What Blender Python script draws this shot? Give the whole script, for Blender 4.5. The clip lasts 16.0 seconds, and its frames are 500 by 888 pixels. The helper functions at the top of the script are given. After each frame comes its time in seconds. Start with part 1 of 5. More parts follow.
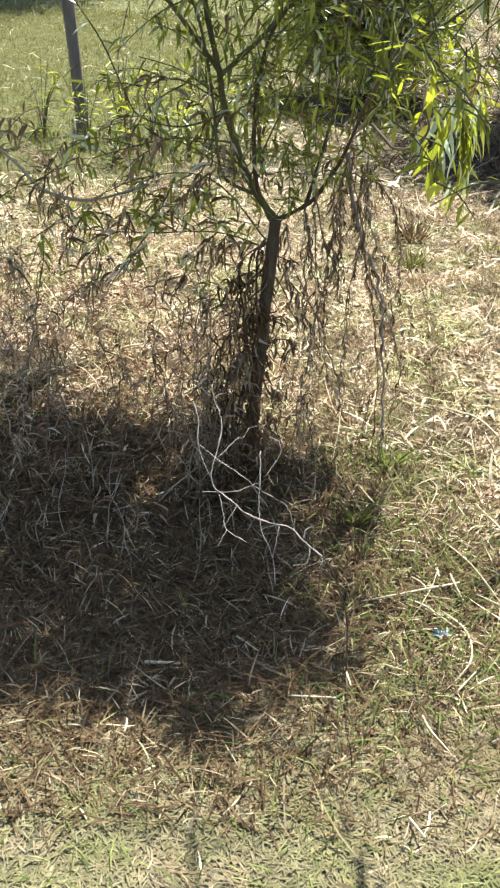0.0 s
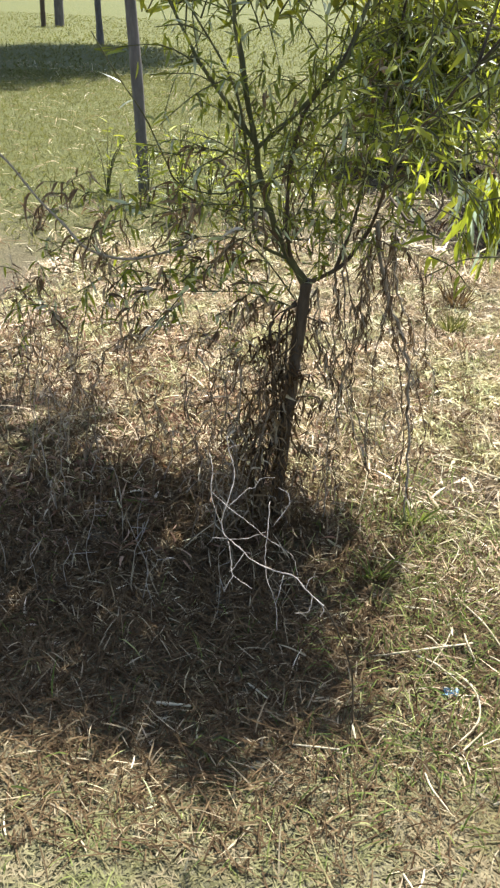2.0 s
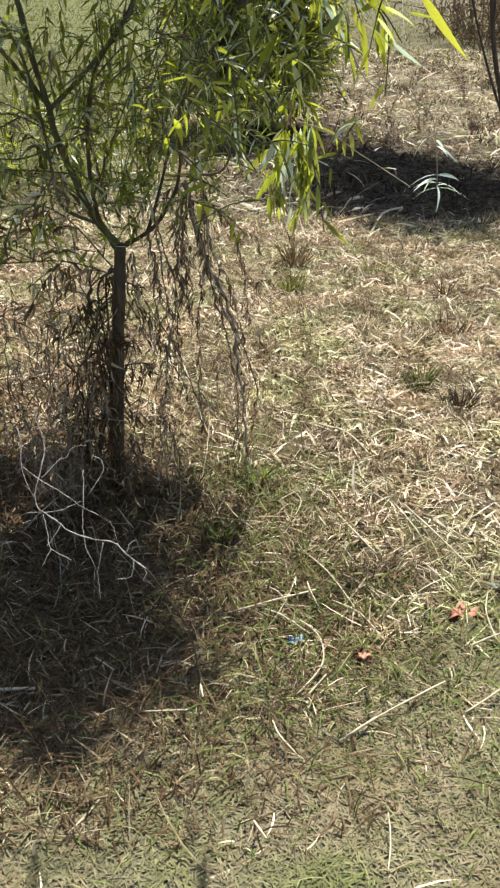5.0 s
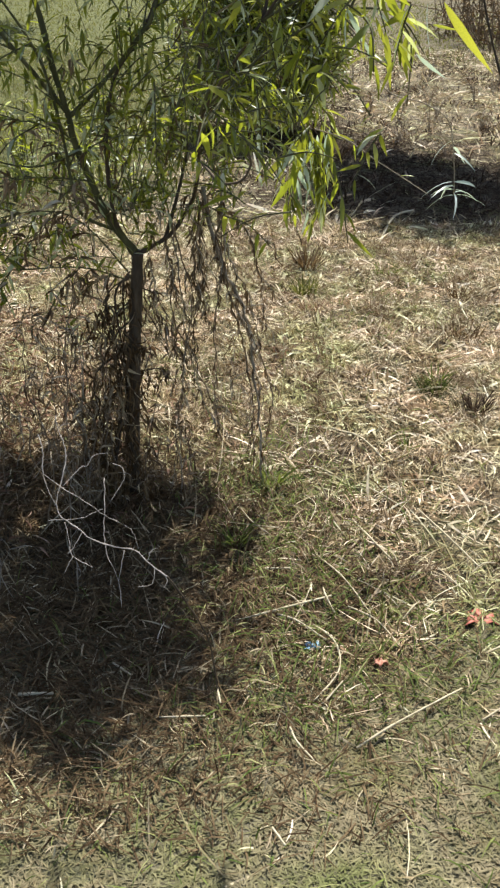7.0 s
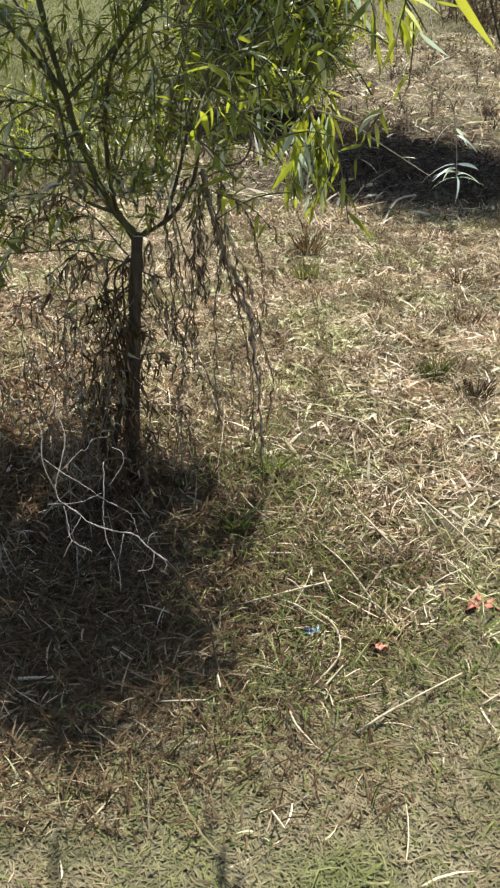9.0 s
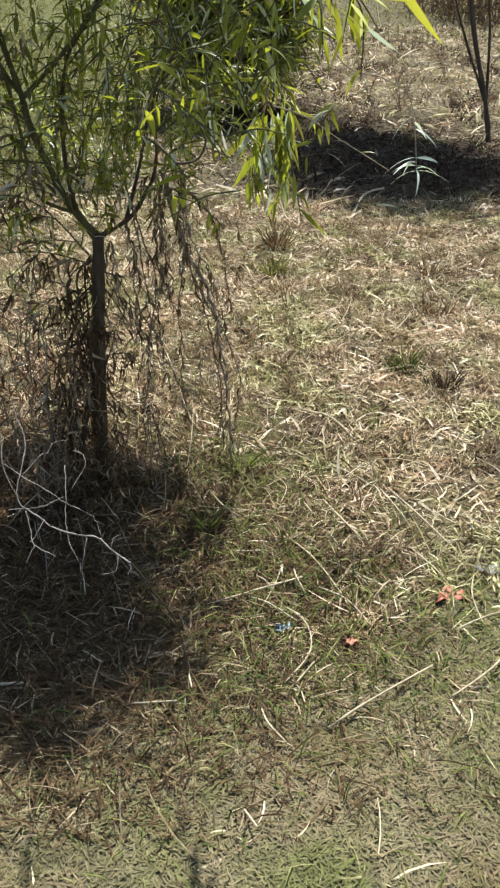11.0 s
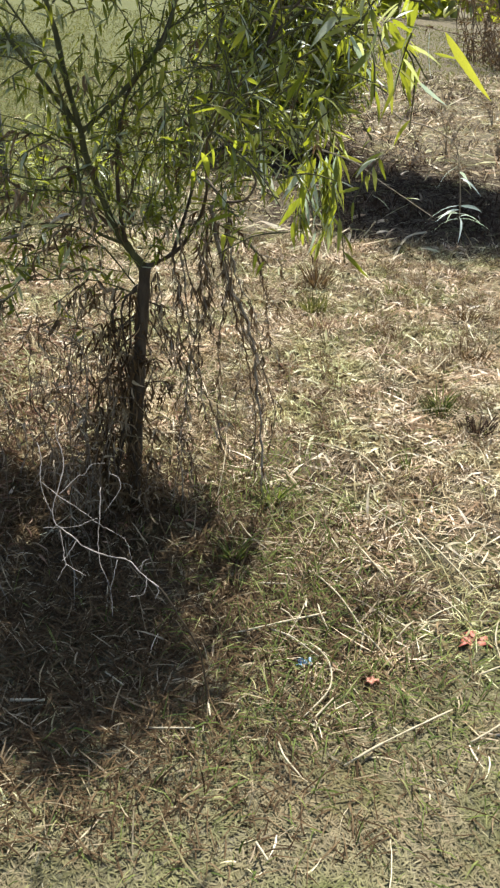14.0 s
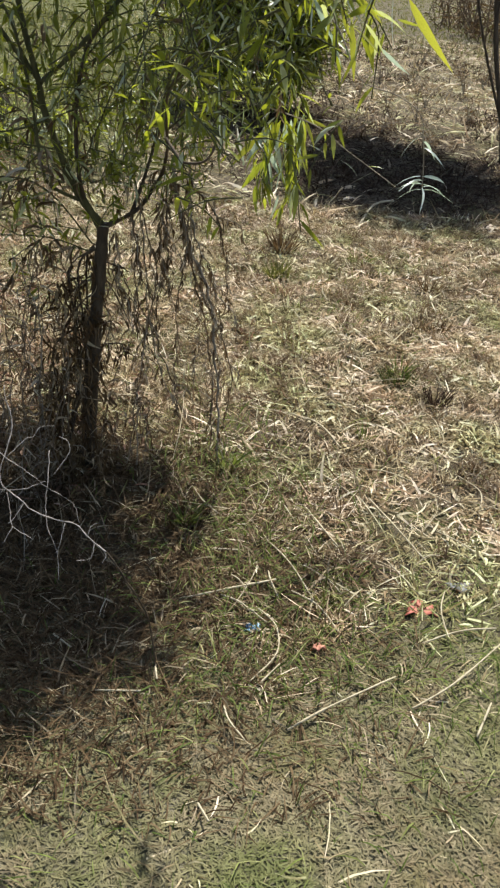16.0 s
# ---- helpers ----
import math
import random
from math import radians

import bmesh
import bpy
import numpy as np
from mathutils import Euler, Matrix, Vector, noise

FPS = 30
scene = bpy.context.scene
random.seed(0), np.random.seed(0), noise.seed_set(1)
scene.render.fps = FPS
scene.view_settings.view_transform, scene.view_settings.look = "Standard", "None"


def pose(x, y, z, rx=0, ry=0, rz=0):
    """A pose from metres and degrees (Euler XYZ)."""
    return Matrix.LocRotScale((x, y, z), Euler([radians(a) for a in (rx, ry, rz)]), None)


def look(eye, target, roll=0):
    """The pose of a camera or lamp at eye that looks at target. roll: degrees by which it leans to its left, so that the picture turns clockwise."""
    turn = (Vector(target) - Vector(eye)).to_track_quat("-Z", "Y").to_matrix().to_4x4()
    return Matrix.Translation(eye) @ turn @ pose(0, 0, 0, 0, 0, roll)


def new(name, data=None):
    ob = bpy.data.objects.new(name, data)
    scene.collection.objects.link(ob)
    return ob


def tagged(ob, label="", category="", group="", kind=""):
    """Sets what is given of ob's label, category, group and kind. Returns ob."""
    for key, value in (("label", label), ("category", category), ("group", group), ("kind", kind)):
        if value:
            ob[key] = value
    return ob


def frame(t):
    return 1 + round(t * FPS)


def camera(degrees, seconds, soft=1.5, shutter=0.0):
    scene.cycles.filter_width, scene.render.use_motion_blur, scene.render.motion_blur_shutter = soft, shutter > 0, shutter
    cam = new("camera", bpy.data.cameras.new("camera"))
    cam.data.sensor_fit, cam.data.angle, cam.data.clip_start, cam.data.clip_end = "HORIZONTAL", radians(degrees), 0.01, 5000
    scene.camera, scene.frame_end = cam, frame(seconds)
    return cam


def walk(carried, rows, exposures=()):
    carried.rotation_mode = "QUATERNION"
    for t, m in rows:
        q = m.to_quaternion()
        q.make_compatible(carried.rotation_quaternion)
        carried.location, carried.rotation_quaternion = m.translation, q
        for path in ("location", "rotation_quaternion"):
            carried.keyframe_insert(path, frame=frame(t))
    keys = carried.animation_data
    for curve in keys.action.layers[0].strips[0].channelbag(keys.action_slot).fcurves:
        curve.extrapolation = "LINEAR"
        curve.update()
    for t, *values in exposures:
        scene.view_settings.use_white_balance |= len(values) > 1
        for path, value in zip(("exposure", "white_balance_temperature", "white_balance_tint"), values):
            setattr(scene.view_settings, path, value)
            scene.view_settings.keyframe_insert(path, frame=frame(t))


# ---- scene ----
cam = camera(33.1, 16.0, soft=2.35)
PATH = [
    (0, (0.055, -0.129, 1.413), (0.005, 1.569, 0.357), 2.2),
    (0.5, (0.122, -0.155, 1.434), (0.02, 1.563, 0.416), 0.1),
    (1, (0.151, -0.174, 1.463), (-0.021, 1.581, 0.52), 0.4),
    (1.5, (0.135, -0.191, 1.458), (-0.066, 1.569, 0.53), 2.3),
    (2, (0.134, -0.189, 1.448), (-0.05, 1.562, 0.499), 2.6),
    (2.5, (0.148, -0.193, 1.45), (0.013, 1.566, 0.507), 3.2),
    (3, (0.176, -0.19, 1.443), (0.145, 1.556, 0.469), 3.5),
    (3.5, (0.187, -0.197, 1.443), (0.145, 1.547, 0.466), 2.8),
    (4, (0.197, -0.198, 1.44), (0.162, 1.537, 0.445), 2.7),
    (4.5, (0.233, -0.19, 1.428), (0.271, 1.55, 0.442), 1.4),
    (4.7, (0.259, -0.185, 1.42), (0.364, 1.548, 0.427), 1.7),
    (6.8, (0.241, -0.174, 1.439), (0.345, 1.562, 0.452), 1.6),
    (7, (0.234, -0.178, 1.437), (0.323, 1.556, 0.444), 1.6),
    (7.5, (0.232, -0.174, 1.435), (0.312, 1.557, 0.437), 1.7),
    (8, (0.234, -0.17, 1.435), (0.301, 1.559, 0.432), 1.4),
    (8.5, (0.234, -0.174, 1.437), (0.304, 1.554, 0.431), 1.3),
    (9, (0.237, -0.173, 1.428), (0.323, 1.545, 0.408), 1.6),
    (9.5, (0.25, -0.169, 1.426), (0.359, 1.542, 0.397), 1.5),
    (9.7, (0.249, -0.165, 1.428), (0.362, 1.543, 0.394), 1.3),
    (11.8, (0.278, -0.176, 1.435), (0.417, 1.546, 0.427), 1.0),
    (12, (0.277, -0.18, 1.441), (0.387, 1.552, 0.446), 0.8),
    (12.5, (0.254, -0.201, 1.448), (0.311, 1.537, 0.46), 1.1),
    (13, (0.242, -0.21, 1.429), (0.256, 1.509, 0.406), -0.0),
    (13.5, (0.237, -0.211, 1.431), (0.244, 1.509, 0.411), 0.0),
    (14, (0.261, -0.194, 1.445), (0.324, 1.559, 0.483), 3.0),
    (14.5, (0.275, -0.192, 1.456), (0.426, 1.586, 0.551), 6.4),
    (15, (0.282, -0.189, 1.441), (0.453, 1.546, 0.461), 6.9),
    (15.5, (0.277, -0.197, 1.445), (0.408, 1.539, 0.461), 5.5),
    (16, (0.281, -0.186, 1.45), (0.437, 1.522, 0.419), 6.2),
]
walk(cam, [(t, look(eye, target, roll)) for t, eye, target, roll in PATH],
     [(0.0, 1.72), (1.0, 1.62), (2.5, 1.55), (4.5, 1.25), (7.0, 0.98), (9.5, 1.0), (12.0, 0.89), (13.5, 1.07), (14.0, 1.1), (14.6, 0.9), (16.0, 0.74)])

# ---------------------------------------------------------------- light
SUN = Vector((0.36, 0.86, 1.62)).normalized()
world = bpy.data.worlds.new("sky")
scene.world = world
world.use_nodes = True
wn = world.node_tree.nodes
sky = wn.new("ShaderNodeTexSky")
sky.sky_type, sky.sun_disc = "NISHITA", False
sky.dust_density, sky.ozone_density = 1.4, 1.0
sky.sun_elevation, sky.sun_rotation = math.asin(SUN.z), math.atan2(SUN.x, SUN.y)
world.node_tree.links.new(sky.outputs[0], wn["Background"].inputs[0])
wn["Background"].inputs[1].default_value = 0.09
sun_data = bpy.data.lights.new("sun", "SUN")
sun_data.energy, sun_data.angle, sun_data.color = 4.8, radians(0.55), (0.975, 0.968, 0.922)
sun_ob = new("sun", sun_data)
sun_ob.matrix_world = look(SUN * 30, (0, 0, 0))



# ---------------------------------------------------------------- materials
def material(name, roughness=0.7, specular=0.3):
    m = bpy.data.materials.new(name)
    m.use_nodes = True
    n, l = m.node_tree.nodes, m.node_tree.links
    b = n["Principled BSDF"]
    b.inputs["Roughness"].default_value = roughness
    b.inputs["Specular IOR Level"].default_value = specular
    return m, n, l, b


def ramp(n, stops):
    r = n.new("ShaderNodeValToRGB")
    e = r.color_ramp.elements
    while len(e) < len(stops):
        e.new(0.5)
    for el, (p, c) in zip(e, stops):
        el.position, el.color = p, (*c, 1)
    return r


def noise_tex(n, l, scale, detail=4.0, rough=0.6, space="Object", stretch=None):
    tc = n.new("ShaderNodeTexCoord")
    t = n.new("ShaderNodeTexNoise")
    t.inputs["Scale"].default_value, t.inputs["Detail"].default_value, t.inputs["Roughness"].default_value = scale, detail, rough
    if stretch:
        mp = n.new("ShaderNodeMapping")
        mp.inputs["Scale"].default_value = stretch
        l.new(tc.outputs[space], mp.inputs[0])
        l.new(mp.outputs[0], t.inputs["Vector"])
    else:
        l.new(tc.outputs[space], t.inputs["Vector"])
    return t


def bumped(n, l, b, height, strength, distance):
    bp = n.new("ShaderNodeBump")
    bp.inputs["Strength"].default_value, bp.inputs["Distance"].default_value = strength, distance
    l.new(height, bp.inputs["Height"])
    l.new(bp.outputs[0], b.inputs["Normal"])


def mixed(n, l, a, b, factor, kind="MIX"):
    m = n.new("ShaderNodeMix")
    m.data_type, m.blend_type = "RGBA", kind
    for value, socket in ((factor, m.inputs[0]), (a, m.inputs[6]), (b, m.inputs[7])):
        if isinstance(value, (int, float)):
            socket.default_value = value
        elif isinstance(value, tuple):
            socket.default_value = (*value, 1)
        else:
            l.new(value, socket)
    return m.outputs[2]


def bark_material(name, dark, light, scale=40.0, moss=None):
    m, n, l, b = material(name, 0.85, 0.2)
    t = noise_tex(n, l, scale, 5, 0.65, stretch=(1, 1, 0.25))
    r = ramp(n, [(0.3, dark), (0.55, tuple((a + c) / 2 for a, c in zip(dark, light))), (0.75, light)])
    l.new(t.outputs[0], r.inputs[0])
    col = r.outputs[0]
    if moss:
        t2 = noise_tex(n, l, 9, 3)
        f = ramp(n, [(0.5, (0, 0, 0)), (0.66, (1, 1, 1))])
        l.new(t2.outputs[0], f.inputs[0])
        col = mixed(n, l, col, moss, f.outputs[0])
    l.new(col, b.inputs["Base Color"])
    bumped(n, l, b, t.outputs[0], 0.6, 0.004)
    return m


def leaf_material(name, stops, glow, through_share=0.45, island=False, rough=0.36, patches=None):
    """Thin leaf: waxy face, light shining through, colour by leaf."""
    m, n, l, b = material(name, rough, 0.45 if rough < 0.45 else 0.1)
    if island:
        g = n.new("ShaderNodeNewGeometry")
        rnd = g.outputs["Random Per Island"]
    else:
        rnd = n.new("ShaderNodeObjectInfo").outputs["Random"]
    r = ramp(n, stops)
    l.new(rnd, r.inputs[0])
    t = noise_tex(n, l, 60, 3)
    shade = ramp(n, [(0.3, (0.72, 0.72, 0.72)), (0.7, (1.15, 1.15, 1.15))])
    l.new(t.outputs[0], shade.inputs[0])
    col = mixed(n, l, r.outputs[0], shade.outputs[0], 1.0, "MULTIPLY")
    if patches:
        t2 = noise_tex(n, l, 5.5, 5, 0.65)
        tone = ramp(n, [(0.36, patches), (0.45, (0.86, 0.87, 0.72)), (0.54, (1.05, 0.97, 0.92)), (0.68, (1.25, 1.2, 1.14))])
        t3 = noise_tex(n, l, 2.4, 3, 0.6)
        hue = ramp(n, [(0.38, (0.85, 0.96, 0.74)), (0.5, (1.0, 1.0, 1.0)), (0.64, (1.03, 0.95, 0.89))])
        l.new(t3.outputs[0], hue.inputs[0])
        col = mixed(n, l, col, hue.outputs[0], 1.0, "MULTIPLY")
        l.new(t2.outputs[0], tone.inputs[0])
        col = mixed(n, l, col, tone.outputs[0], 1.0, "MULTIPLY")
    l.new(col, b.inputs["Base Color"])
    tr = n.new("ShaderNodeBsdfTranslucent")
    l.new(mixed(n, l, col, glow, 0.6), tr.inputs[0])
    mx = n.new("ShaderNodeMixShader")
    mx.inputs[0].default_value = through_share
    l.new(b.outputs[0], mx.inputs[1])
    l.new(tr.outputs[0], mx.inputs[2])
    l.new(mx.outputs[0], n["Material Output"].inputs[0])
    return m


# random leaf tones, with gap shade, sunlit yellow and sky sheen put in
GREEN = [(0.0, (0.022, 0.036, 0.01)), (0.25, (0.042, 0.07, 0.016)), (0.48, (0.095, 0.135, 0.028)), (0.64, (0.23, 0.26, 0.042)), (0.78, (0.43, 0.42, 0.06)), (0.87, (0.5, 0.54, 0.42))]
DRYLEAF = [(0.0, (0.06, 0.042, 0.026)), (0.35, (0.13, 0.088, 0.052)), (0.65, (0.25, 0.18, 0.11)), (0.85, (0.42, 0.34, 0.23)), (1.0, (0.6, 0.52, 0.38))]
STRAW = [(0.0, (0.12, 0.092, 0.052)), (0.28, (0.27, 0.215, 0.135)), (0.6, (0.51, 0.425, 0.295)), (0.88, (0.75, 0.665, 0.505)), (1.0, (0.84, 0.79, 0.63))]
TURF = [(0.0, (0.055, 0.085, 0.02)), (0.4, (0.11, 0.15, 0.038)), (0.75, (0.2, 0.23, 0.065)), (1.0, (0.38, 0.36, 0.16))]
LAWN = [(0.0, (0.06, 0.064, 0.018)), (0.5, (0.1, 0.097, 0.03)), (1.0, (0.16, 0.145, 0.057))]
# narrow pale khaki range, with haze put into the turf colour
KHAKI = [(0.0, (0.2, 0.183, 0.108)), (0.5, (0.24, 0.214, 0.132)), (1.0, (0.29, 0.257, 0.168))]

# upper stops: sunlit yellow and sky sheen painted into the leaf colour
SPRIG = [(0.0, (0.07, 0.115, 0.034)), (0.3, (0.13, 0.19, 0.045)), (0.5, (0.24, 0.29, 0.06)), (0.66, (0.34, 0.35, 0.055)), (0.74, (0.44, 0.4, 0.06)), (0.8, (0.48, 0.52, 0.45))]
# pale tone stands in for sky sheen on glossy leaf faces
SHEEN = [(0.0, (0.5, 0.57, 0.5)), (0.6, (0.6, 0.66, 0.6)), (1.0, (0.42, 0.52, 0.38))]
# yellow-green of sun shining through, put into the base colour
YELLOW = [(0.0, (0.36, 0.37, 0.05)), (0.6, (0.46, 0.42, 0.06)), (1.0, (0.26, 0.3, 0.06))]
M_LEAF = leaf_material("leaf_green", SPRIG, (0.62, 0.66, 0.03), 0.5)
M_SHEEN = leaf_material("leaf_sheen", SHEEN, (0.5, 0.62, 0.36), 0.38, rough=0.3)
M_YELLOW = leaf_material("leaf_yellow", YELLOW, (0.52, 0.54, 0.04), 0.46)
M_FOLIAGE = leaf_material("foliage_green", GREEN, (0.55, 0.58, 0.03), 0.48, island=True)
M_DRYLEAF = leaf_material("leaf_withered", DRYLEAF, (0.35, 0.2, 0.08), 0.25, island=True, rough=0.8)
# mould brown, darkened to stand in for shade under the sapling
M_MOULD_SHADE = leaf_material("mould_shade", [(0.0, (0.045, 0.028, 0.015)), (0.5, (0.11, 0.071, 0.037)), (0.86, (0.2, 0.14, 0.075)), (1.0, (0.48, 0.4, 0.26))], (0.3, 0.18, 0.07), 0.2, island=True, rough=0.8)
M_LITTER = leaf_material("leaf_litter", [(0.0, (0.12, 0.06, 0.04)), (0.5, (0.26, 0.15, 0.1)), (1.0, (0.46, 0.32, 0.22))], (0.4, 0.22, 0.1), 0.2, island=True, rough=0.7)
# mulch brown, blackened to stand in for the shadow patches behind
M_MULCH_SHADE = leaf_material("mulch", [(0.0, (0.022, 0.013, 0.008)), (0.7, (0.046, 0.029, 0.018)), (1.0, (0.12, 0.082, 0.054))], (0.2, 0.12, 0.06), 0.1, island=True, rough=0.85)
M_STRAW = leaf_material("straw", STRAW, (0.55, 0.43, 0.2), 0.18, island=True, rough=0.6, patches=(0.42, 0.31, 0.24))
M_STRAW_COARSE = leaf_material("straw_coarse", [(0.0, (0.08, 0.058, 0.036)), (0.25, (0.19, 0.145, 0.09)), (0.42, (0.33, 0.235, 0.15)), (0.62, (0.5, 0.42, 0.29)), (0.82, (0.78, 0.7, 0.56)), (1.0, (0.86, 0.82, 0.7))], (0.55, 0.45, 0.24), 0.18, island=True, rough=0.6, patches=(0.28, 0.22, 0.16))
M_KHAKI = leaf_material("khaki_turf", KHAKI, (0.36, 0.31, 0.17), 0.2, island=True, rough=0.7, patches=(0.75, 0.8, 0.6))
M_TURF = leaf_material("turf_green", TURF, (0.35, 0.4, 0.06), 0.3, island=True, rough=0.55)
M_DARK_TURF = leaf_material("dark_turf_green", [(0.0, (0.018, 0.026, 0.008)), (0.6, (0.04, 0.055, 0.015)), (1.0, (0.1, 0.12, 0.035))], (0.2, 0.24, 0.04), 0.2, island=True, rough=0.6)
M_LAWN = leaf_material("lawn_green", LAWN, (0.36, 0.36, 0.07), 0.26, island=True, rough=0.6)
M_BARK = bark_material("bark_dark", (0.045, 0.033, 0.022), (0.135, 0.1, 0.066))
M_BARK_GREEN = bark_material("bark_green", (0.05, 0.05, 0.022), (0.15, 0.14, 0.065))
M_BARK_GREY = bark_material("bark_grey", (0.075, 0.066, 0.058), (0.18, 0.162, 0.145), 22)
M_TWIG = bark_material("dry_twig", (0.20, 0.165, 0.12), (0.40, 0.34, 0.26), 60)
M_DEAD = bark_material("bleached_twig", (0.19, 0.165, 0.14), (0.44, 0.385, 0.335), 70)
M_WEED = bark_material("weed_stem", (0.11, 0.078, 0.05), (0.27, 0.2, 0.13), 60)
M_SHOOT = bark_material("brown_shoot", (0.24, 0.19, 0.13), (0.42, 0.35, 0.25), 60)
M_STALK = bark_material("dry_stalk", (0.34, 0.28, 0.17), (0.62, 0.54, 0.38), 50)


def ground_material():
    m, n, l, b = material("ground_thatch", 0.95, 0.15)
    fine = noise_tex(n, l, 95, 6, 0.75)
    r = ramp(n, [(0.28, (0.038, 0.029, 0.02)), (0.45, (0.085, 0.066, 0.043)), (0.58, (0.17, 0.136, 0.087)), (0.74, (0.38, 0.315, 0.205))])
    l.new(fine.outputs[0], r.inputs[0])
    g = ramp(n, [(0.3, (0.042, 0.054, 0.018)), (0.5, (0.1, 0.103, 0.036)), (0.72, (0.19, 0.18, 0.077))])
    l.new(fine.outputs[0], g.inputs[0])
    # greener lawn away from the strip of mown straw
    geo = n.new("ShaderNodeNewGeometry")
    sep = n.new("ShaderNodeSeparateXYZ")
    l.new(geo.outputs["Position"], sep.inputs[0])
    side = n.new("ShaderNodeMath")
    side.operation = "MULTIPLY_ADD"
    side.inputs[1].default_value = -6.0
    l.new(sep.outputs[0], side.inputs[0])
    l.new(sep.outputs[1], side.inputs[2])
    patch = noise_tex(n, l, 0.9, 4, 0.6)
    wob = n.new("ShaderNodeMath")
    wob.operation = "MULTIPLY_ADD"
    wob.inputs[1].default_value = 4.0
    l.new(patch.outputs[0], wob.inputs[0])
    l.new(side.outputs[0], wob.inputs[2])
    rng_ = n.new("ShaderNodeMapRange")
    rng_.inputs["From Min"].default_value, rng_.inputs["From Max"].default_value = 7.0, 13.0
    l.new(wob.outputs[0], rng_.inputs[0])
    deep = n.new("ShaderNodeMapRange")
    deep.inputs["From Min"].default_value, deep.inputs["From Max"].default_value = 4.0, 6.0
    l.new(sep.outputs[1], deep.inputs[0])
    both = n.new("ShaderNodeMath")
    both.operation = "MULTIPLY"
    l.new(rng_.outputs[0], both.inputs[0])
    l.new(deep.outputs[0], both.inputs[1])
    spots = noise_tex(n, l, 2.6, 4, 0.6)
    sp = ramp(n, [(0.48, (0, 0, 0)), (0.66, (0.75, 0.75, 0.75))])
    l.new(spots.outputs[0], sp.inputs[0])
    mxm = n.new("ShaderNodeMath")
    mxm.operation = "MAXIMUM"
    l.new(both.outputs[0], mxm.inputs[0])
    l.new(sp.outputs[0], mxm.inputs[1])
    # khaki thatch close to the path, paled and evened: haze put into the colour
    smear = noise_tex(n, l, 11, 5, 0.6, stretch=(1, 0.5, 1))
    blotch = ramp(n, [(0.3, (0.116, 0.113, 0.06)), (0.45, (0.158, 0.146, 0.084)), (0.58, (0.198, 0.175, 0.109)), (0.72, (0.25, 0.218, 0.145))])
    l.new(smear.outputs[0], blotch.inputs[0])
    grit = ramp(n, [(0.3, (0.8, 0.8, 0.8)), (0.7, (1.2, 1.2, 1.2))])
    l.new(fine.outputs[0], grit.inputs[0])
    hazed = mixed(n, l, blotch.outputs[0], grit.outputs[0], 1.0, "MULTIPLY")
    edge = n.new("ShaderNodeMath")
    edge.operation = "MULTIPLY_ADD"
    edge.inputs[1].default_value = 0.5
    l.new(spots.outputs[0], edge.inputs[0])
    l.new(sep.outputs[1], edge.inputs[2])
    close = n.new("ShaderNodeMapRange")
    close.inputs["From Min"].default_value, close.inputs["From Max"].default_value = 1.75, 1.4
    l.new(edge.outputs[0], close.inputs[0])
    whole = mixed(n, l, r.outputs[0], g.outputs[0], mxm.outputs[0])
    # the hazed patch gives way to the meadow all round
    off = n.new("ShaderNodeMath")
    off.operation = "SUBTRACT"
    off.inputs[1].default_value = 0.2
    l.new(sep.outputs[0], off.inputs[0])
    wide = n.new("ShaderNodeMath")
    wide.operation = "ABSOLUTE"
    l.new(off.outputs[0], wide.inputs[0])
    ragged = n.new("ShaderNodeMath")
    ragged.operation = "MULTIPLY_ADD"
    ragged.inputs[1].default_value = 1.2
    l.new(spots.outputs[0], ragged.inputs[0])
    l.new(wide.outputs[0], ragged.inputs[2])
    flank = n.new("ShaderNodeMapRange")
    flank.inputs["From Min"].default_value, flank.inputs["From Max"].default_value = 2.8, 1.7
    l.new(ragged.outputs[0], flank.inputs[0])
    back = n.new("ShaderNodeMapRange")
    back.inputs["From Min"].default_value, back.inputs["From Max"].default_value = -0.6, 0.7
    l.new(edge.outputs[0], back.inputs[0])
    haze_mask = n.new("ShaderNodeMath")
    haze_mask.operation = "MULTIPLY"
    haze_mask.use_clamp = True
    l.new(close.outputs[0], haze_mask.inputs[0])
    l.new(back.outputs[0], haze_mask.inputs[1])
    patchy = n.new("ShaderNodeMath")
    patchy.operation = "MULTIPLY"
    l.new(haze_mask.outputs[0], patchy.inputs[0])
    l.new(flank.outputs[0], patchy.inputs[1])
    l.new(mixed(n, l, whole, hazed, patchy.outputs[0]), b.inputs["Base Color"])
    bumped(n, l, b, fine.outputs[0], 0.9, 0.015)
    return m


M_GROUND = ground_material()


# ---------------------------------------------------------------- mesh helpers
def mesh_of(name, verts, faces, mat, smooth=True):
    me = bpy.data.meshes.new(name)
    me.from_pydata(np.asarray(verts).tolist() if not isinstance(verts, list) else verts, [], faces if isinstance(faces, list) else faces.tolist())
    me.materials.append(mat)
    if smooth:
        me.polygons.foreach_set("use_smooth", [True] * len(me.polygons))
    me.update()
    return me


def put(name, me, parent=None, label=""):
    ob = new(name, me)
    if parent:
        ob.parent = parent
    return tagged(ob, label) if label else ob


def thing(name, label, category, group="", place=(0, 0, 0)):
    ob = new(name)
    ob.location, ob.empty_display_size = place, 0.1
    return tagged(ob, label, category, group)


